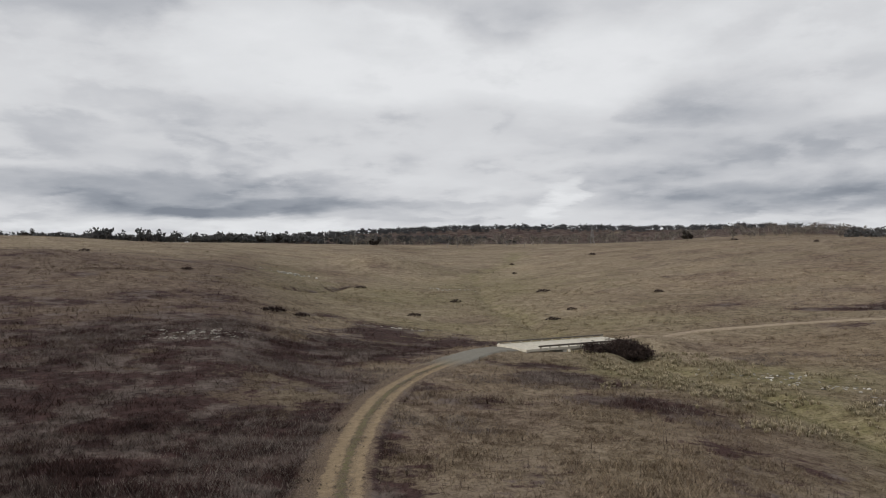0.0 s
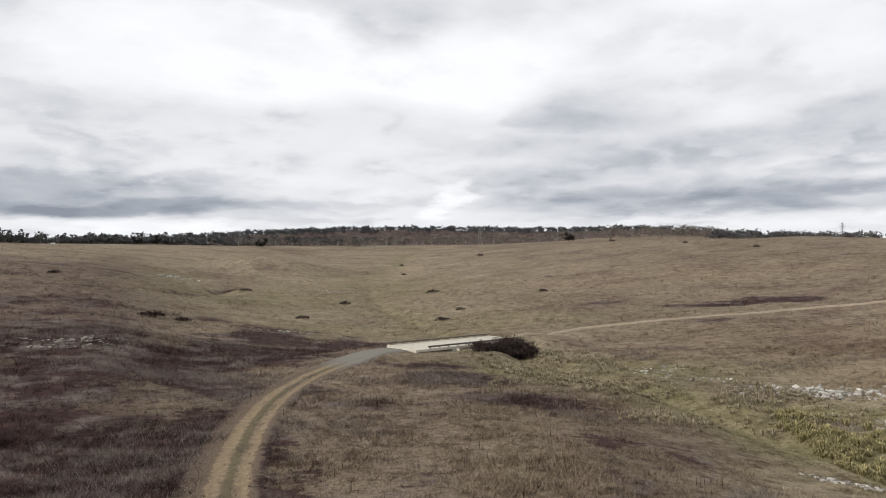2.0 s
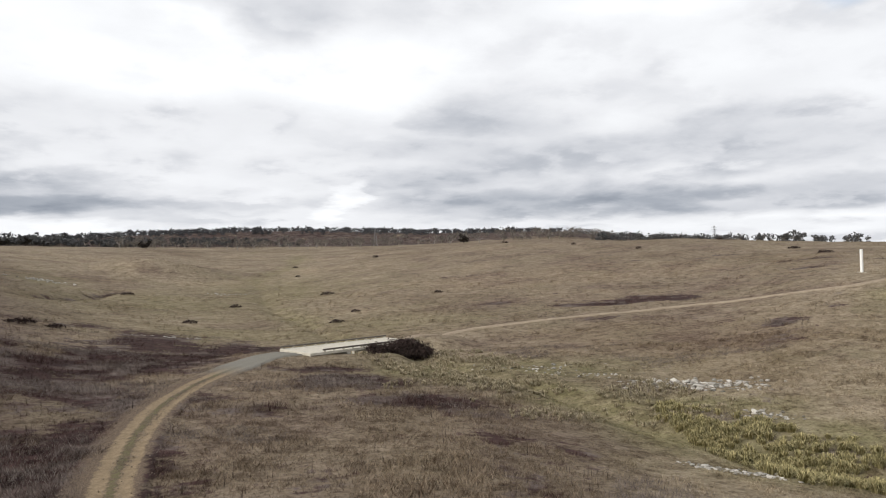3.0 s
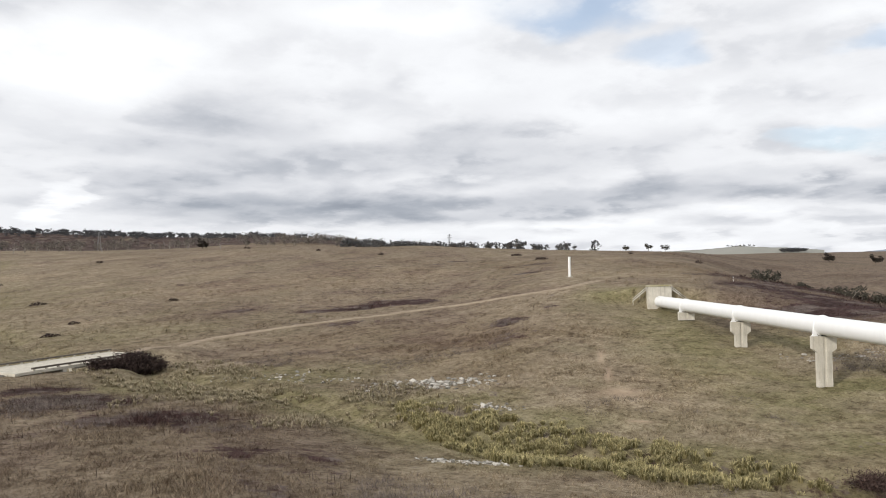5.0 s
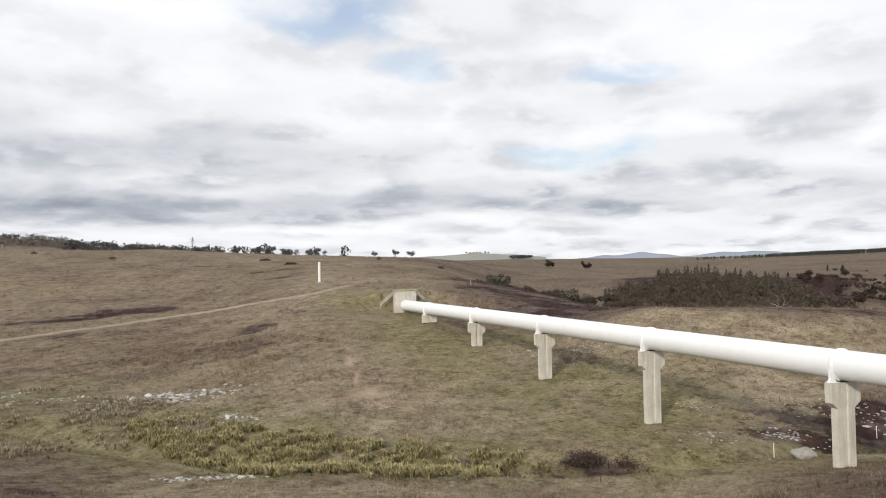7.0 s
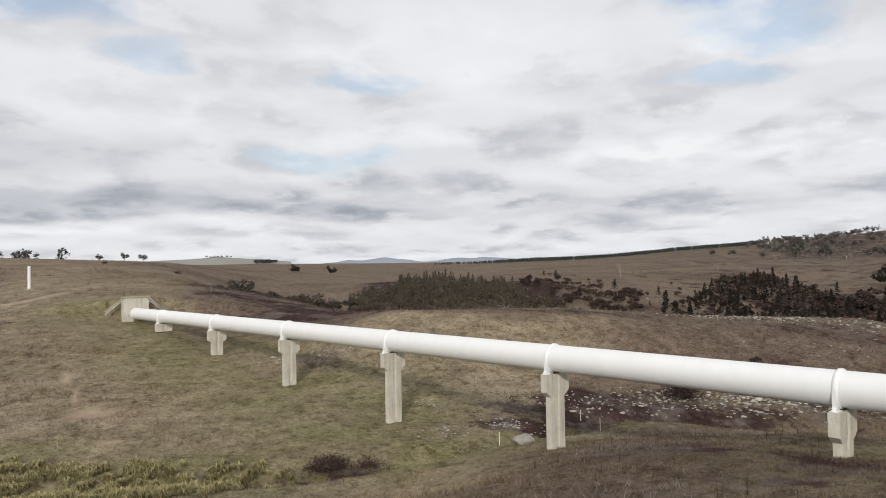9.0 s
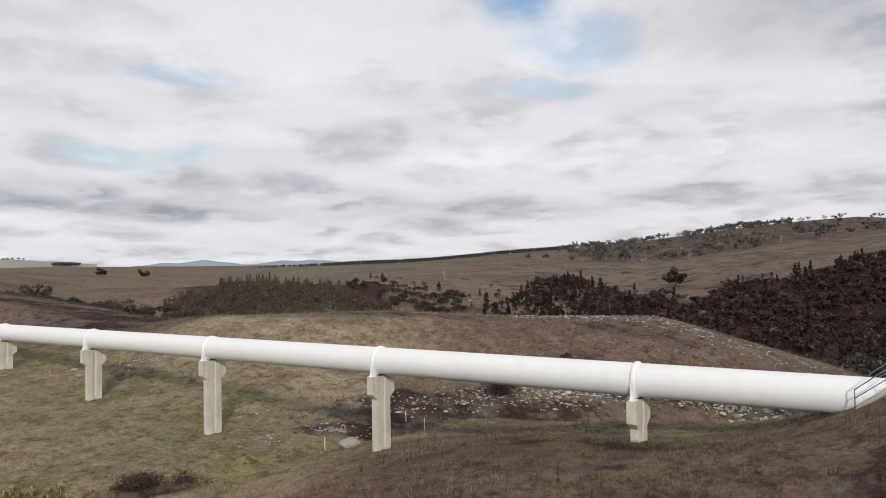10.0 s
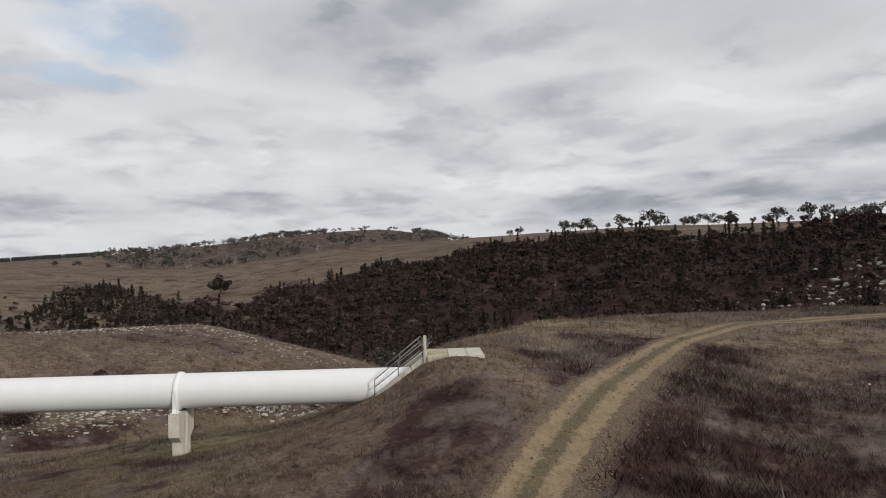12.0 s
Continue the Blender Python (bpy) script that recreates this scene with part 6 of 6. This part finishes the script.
# marsh tussocks along the creek
def tussocks(p, height, count, mat, name, label):
    """Rounded cushions of arching blades: each blade rises from the crown and bends over outwards."""
    n = len(p)
    h, a = np.repeat(height, count), RNG.uniform(0, 2 * np.pi, n * count)
    out = np.stack([np.cos(a), np.sin(a), 0 * a], 1)
    side = np.stack([-np.sin(a), np.cos(a), 0 * a], 1)
    reach = (h * RNG.uniform(0.2, 1.1, n * count))[:, None]
    base = np.repeat(p, count, axis=0) + out * (h * RNG.uniform(0.0, 0.35, n * count))[:, None] - (0, 0, 0.04)
    up = (h * RNG.uniform(0.65, 1.1, n * count))[:, None] * np.array((0, 0, 1.0))
    w = (0.014 + 0.018 * h)[:, None] * side
    mid = base + out * reach * 0.45 + up * 0.9
    tip = base + out * reach + up * np.clip(1.25 - 0.7 * reach / h[:, None], 0.3, 1.2)
    v = np.stack([base - w, base + w, mid + w * 0.8, mid - w * 0.8, tip], 1).reshape(-1, 3)
    k = np.arange(n * count)[:, None] * 5
    tris = np.concatenate([k + (0, 1, 2), k + (0, 2, 3), k + (3, 2, 4)])
    return tagged(new(name, raw_mesh(name, v, tris, mat)), label, "tussocks", kind="stuff")


p, b, d = scatter(5400, 33, 84, 44, 82)
x, y = p[:, 0], p[:, 1]
inner = np.interp(b, (33, 36, 38, 44, 54, 63, 68, 74, 84), (74, 62, 57, 50.5, 47.5, 49, 53.5, 56.5, 60))
outer = np.interp(b, (32, 34, 39, 48, 58.6, 67, 70, 74, 84), (76, 74, 70, 63.5, 58, 54.8, 56, 58.5, 62))
edge = np.minimum(d - inner, outer - d) + 1.8 * fbm(x, y, 1 / 4, 3, 51)
ok = (edge > 0.2 + RNG.uniform(0, 1.2, len(d))) & (fbm(x, y, 1 / 3, 2, 55) > -0.45)
tussocks(p[ok], RNG.uniform(0.35, 0.85, ok.sum()) * np.clip((79 - b[ok]) / 12, 0.45, 1), 56, GREENGRASS, "marsh_tussocks", "thick yellow-green tussock grass in the creek marsh")
p, b, d = scatter(5600, 5, 40, 54, 108)
x, y = p[:, 0], p[:, 1]
ok = (near(CREEK, x, y) < 13 + 8 * fbm(x, y, 1 / 9, 3, 52)) & (fbm(x, y, 1 / 5, 3, 56) + RNG.uniform(-0.3, 0.3, len(d)) > 0.05) & (near(np.array([BRIDGE_A, BRIDGE_B]), x, y) > 4.8) & (near(TRACK_LINE[::5, :2], x, y) > 3) & (d > np.interp(b, (5, 24, 30, 38), (62, 60, 64, 70)))
tussocks(p[ok], RNG.uniform(0.25, 0.6, ok.sum()), 24, PALETUFT, "creek_tussocks", "loose straw and olive tussocks beside the creek")
p, b, d = scatter(3800, -6, 14, 128, 360)
ok = near(CREEK, p[:, 0], p[:, 1]) < 9 + 9 * fbm(p[:, 0], p[:, 1], 1 / 9, 3, 53)
blades(p[ok], RNG.uniform(0.15, 0.5, ok.sum()), 8, 0.05, 0.7, OLIVETUFT, "upstream_tussocks", "dull olive tussocks along the upper creek bed", "tussocks", 0.4)
# taller fluffy grass in drifts
p, d, g, h, br, b = grass_places(90000, 25, 110)
drift = fbm(p[:, 0], p[:, 1], 1 / 11, 4, 71) + 0.40 * np.exp(-((b - 127) / 9) ** 2) + 0.14 * (b < 12) + 0.30 * (b > 137) - 0.14 * ((b > 82) & (b < 114))
ok = (drift > 0.22 + 0.2 * RNG.uniform(0, 1, len(d))) & (g < 0.6)
hh = RNG.uniform(0.2, 0.5, ok.sum())
blades(p[ok], hh, 9, 0.017, 0.6, TALLGRASS, "tall_grass", "drifts of taller grey-brown dry grass", "grass", 0.22)
# tufts on the crown of the track between the wheel ruts
q = np.repeat(TRACK_LINE[:, :2], 16, axis=0) + RNG.normal(size=(16 * n_track, 2)) * (0.24, 0.24) + RNG.uniform(-0.3, 0.3, (16 * n_track, 2))
q = q[(fbm(q[:, 0], q[:, 1], 1 / 2.2, 3, 77) + RNG.uniform(-0.25, 0.25, len(q)) > 0.0) & (np.hypot(q[:, 0], q[:, 1]) > 22) & (near(np.array([BRIDGE_A, BRIDGE_B]), q[:, 0], q[:, 1]) > 24)]
blades(np.column_stack([q, ground_z(q[:, 0], q[:, 1]) + 0.13]), RNG.uniform(0.05, 0.17, len(q)), 7, 0.012, 0.9, TALLGRASS, "track_grass", "short brown-olive tufts on the crown of the track", "grass", 0.09)
# dead stalks
p, d, g, h, br, b = grass_places(3600, 26, 130)
ok = (h > 0.2)
blades(p[ok], RNG.uniform(0.5, 1.1, ok.sum()), 2, 0.022, 0.1, TWIG, "dead_stalks", "thin dark stalks of dead thistles", "stalks", 0.1)

# hills far behind the plain, the mountains among them blue with painted haze
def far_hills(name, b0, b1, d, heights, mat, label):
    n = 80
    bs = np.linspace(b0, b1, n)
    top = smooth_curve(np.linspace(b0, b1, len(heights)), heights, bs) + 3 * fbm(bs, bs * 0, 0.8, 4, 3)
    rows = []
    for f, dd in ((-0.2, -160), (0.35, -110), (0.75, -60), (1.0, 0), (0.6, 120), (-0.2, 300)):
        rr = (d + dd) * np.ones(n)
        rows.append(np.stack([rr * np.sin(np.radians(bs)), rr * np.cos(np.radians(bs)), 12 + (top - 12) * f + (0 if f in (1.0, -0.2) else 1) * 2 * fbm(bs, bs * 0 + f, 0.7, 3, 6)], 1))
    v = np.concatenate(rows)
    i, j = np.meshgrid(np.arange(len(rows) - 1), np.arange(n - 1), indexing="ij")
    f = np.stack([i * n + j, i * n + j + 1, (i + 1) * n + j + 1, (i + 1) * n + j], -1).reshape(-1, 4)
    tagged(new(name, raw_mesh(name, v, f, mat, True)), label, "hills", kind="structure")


# forest colour with the blue of distance haze mixed into it
HAZE = mat_plain("haze_blue_far_forest", (0.225, 0.255, 0.305), (0.28, 0.31, 0.355), 0.004, 0.95)
PASTURE = mat_plain("far_green_pasture", (0.205, 0.205, 0.180), (0.30, 0.295, 0.262), 0.006, 0.95)
far_hills("backdrop_1", 69, 86, 4100, (30, 36, 46, 43, 50, 58, 50, 42, 32, 34, 44, 50, 47, 53, 48, 42, 34, 24), HAZE, "distant forested mountains on the skyline, coloured blue with painted haze")
far_hills("backdrop_2", 93.4, 99.2, 4200, (30, 40, 60, 82, 72, 52, 30), HAZE, "single distant mountain behind the plantation, coloured blue with painted haze")
far_hills("backdrop_3", 54, 66.5, 2600, (34, 38, 41, 43, 45, 49, 53, 48, 44, 42, 38, 32), PASTURE, "pale green distant pasture hill")
for bearing, n in ((60.1, 5), (61.6, 2)):
    for k in range(n):
        plant(f"gum{k % 5}", Vector((*polar(bearing + 0.28 * k, 2590), 49)), 1.1, k)
q = np.column_stack([RNG.uniform(63.6, 65.4, 160), RNG.uniform(2440, 2520, 160)])
x, y = q[:, 1] * np.sin(np.radians(q[:, 0])), q[:, 1] * np.cos(np.radians(q[:, 0]))
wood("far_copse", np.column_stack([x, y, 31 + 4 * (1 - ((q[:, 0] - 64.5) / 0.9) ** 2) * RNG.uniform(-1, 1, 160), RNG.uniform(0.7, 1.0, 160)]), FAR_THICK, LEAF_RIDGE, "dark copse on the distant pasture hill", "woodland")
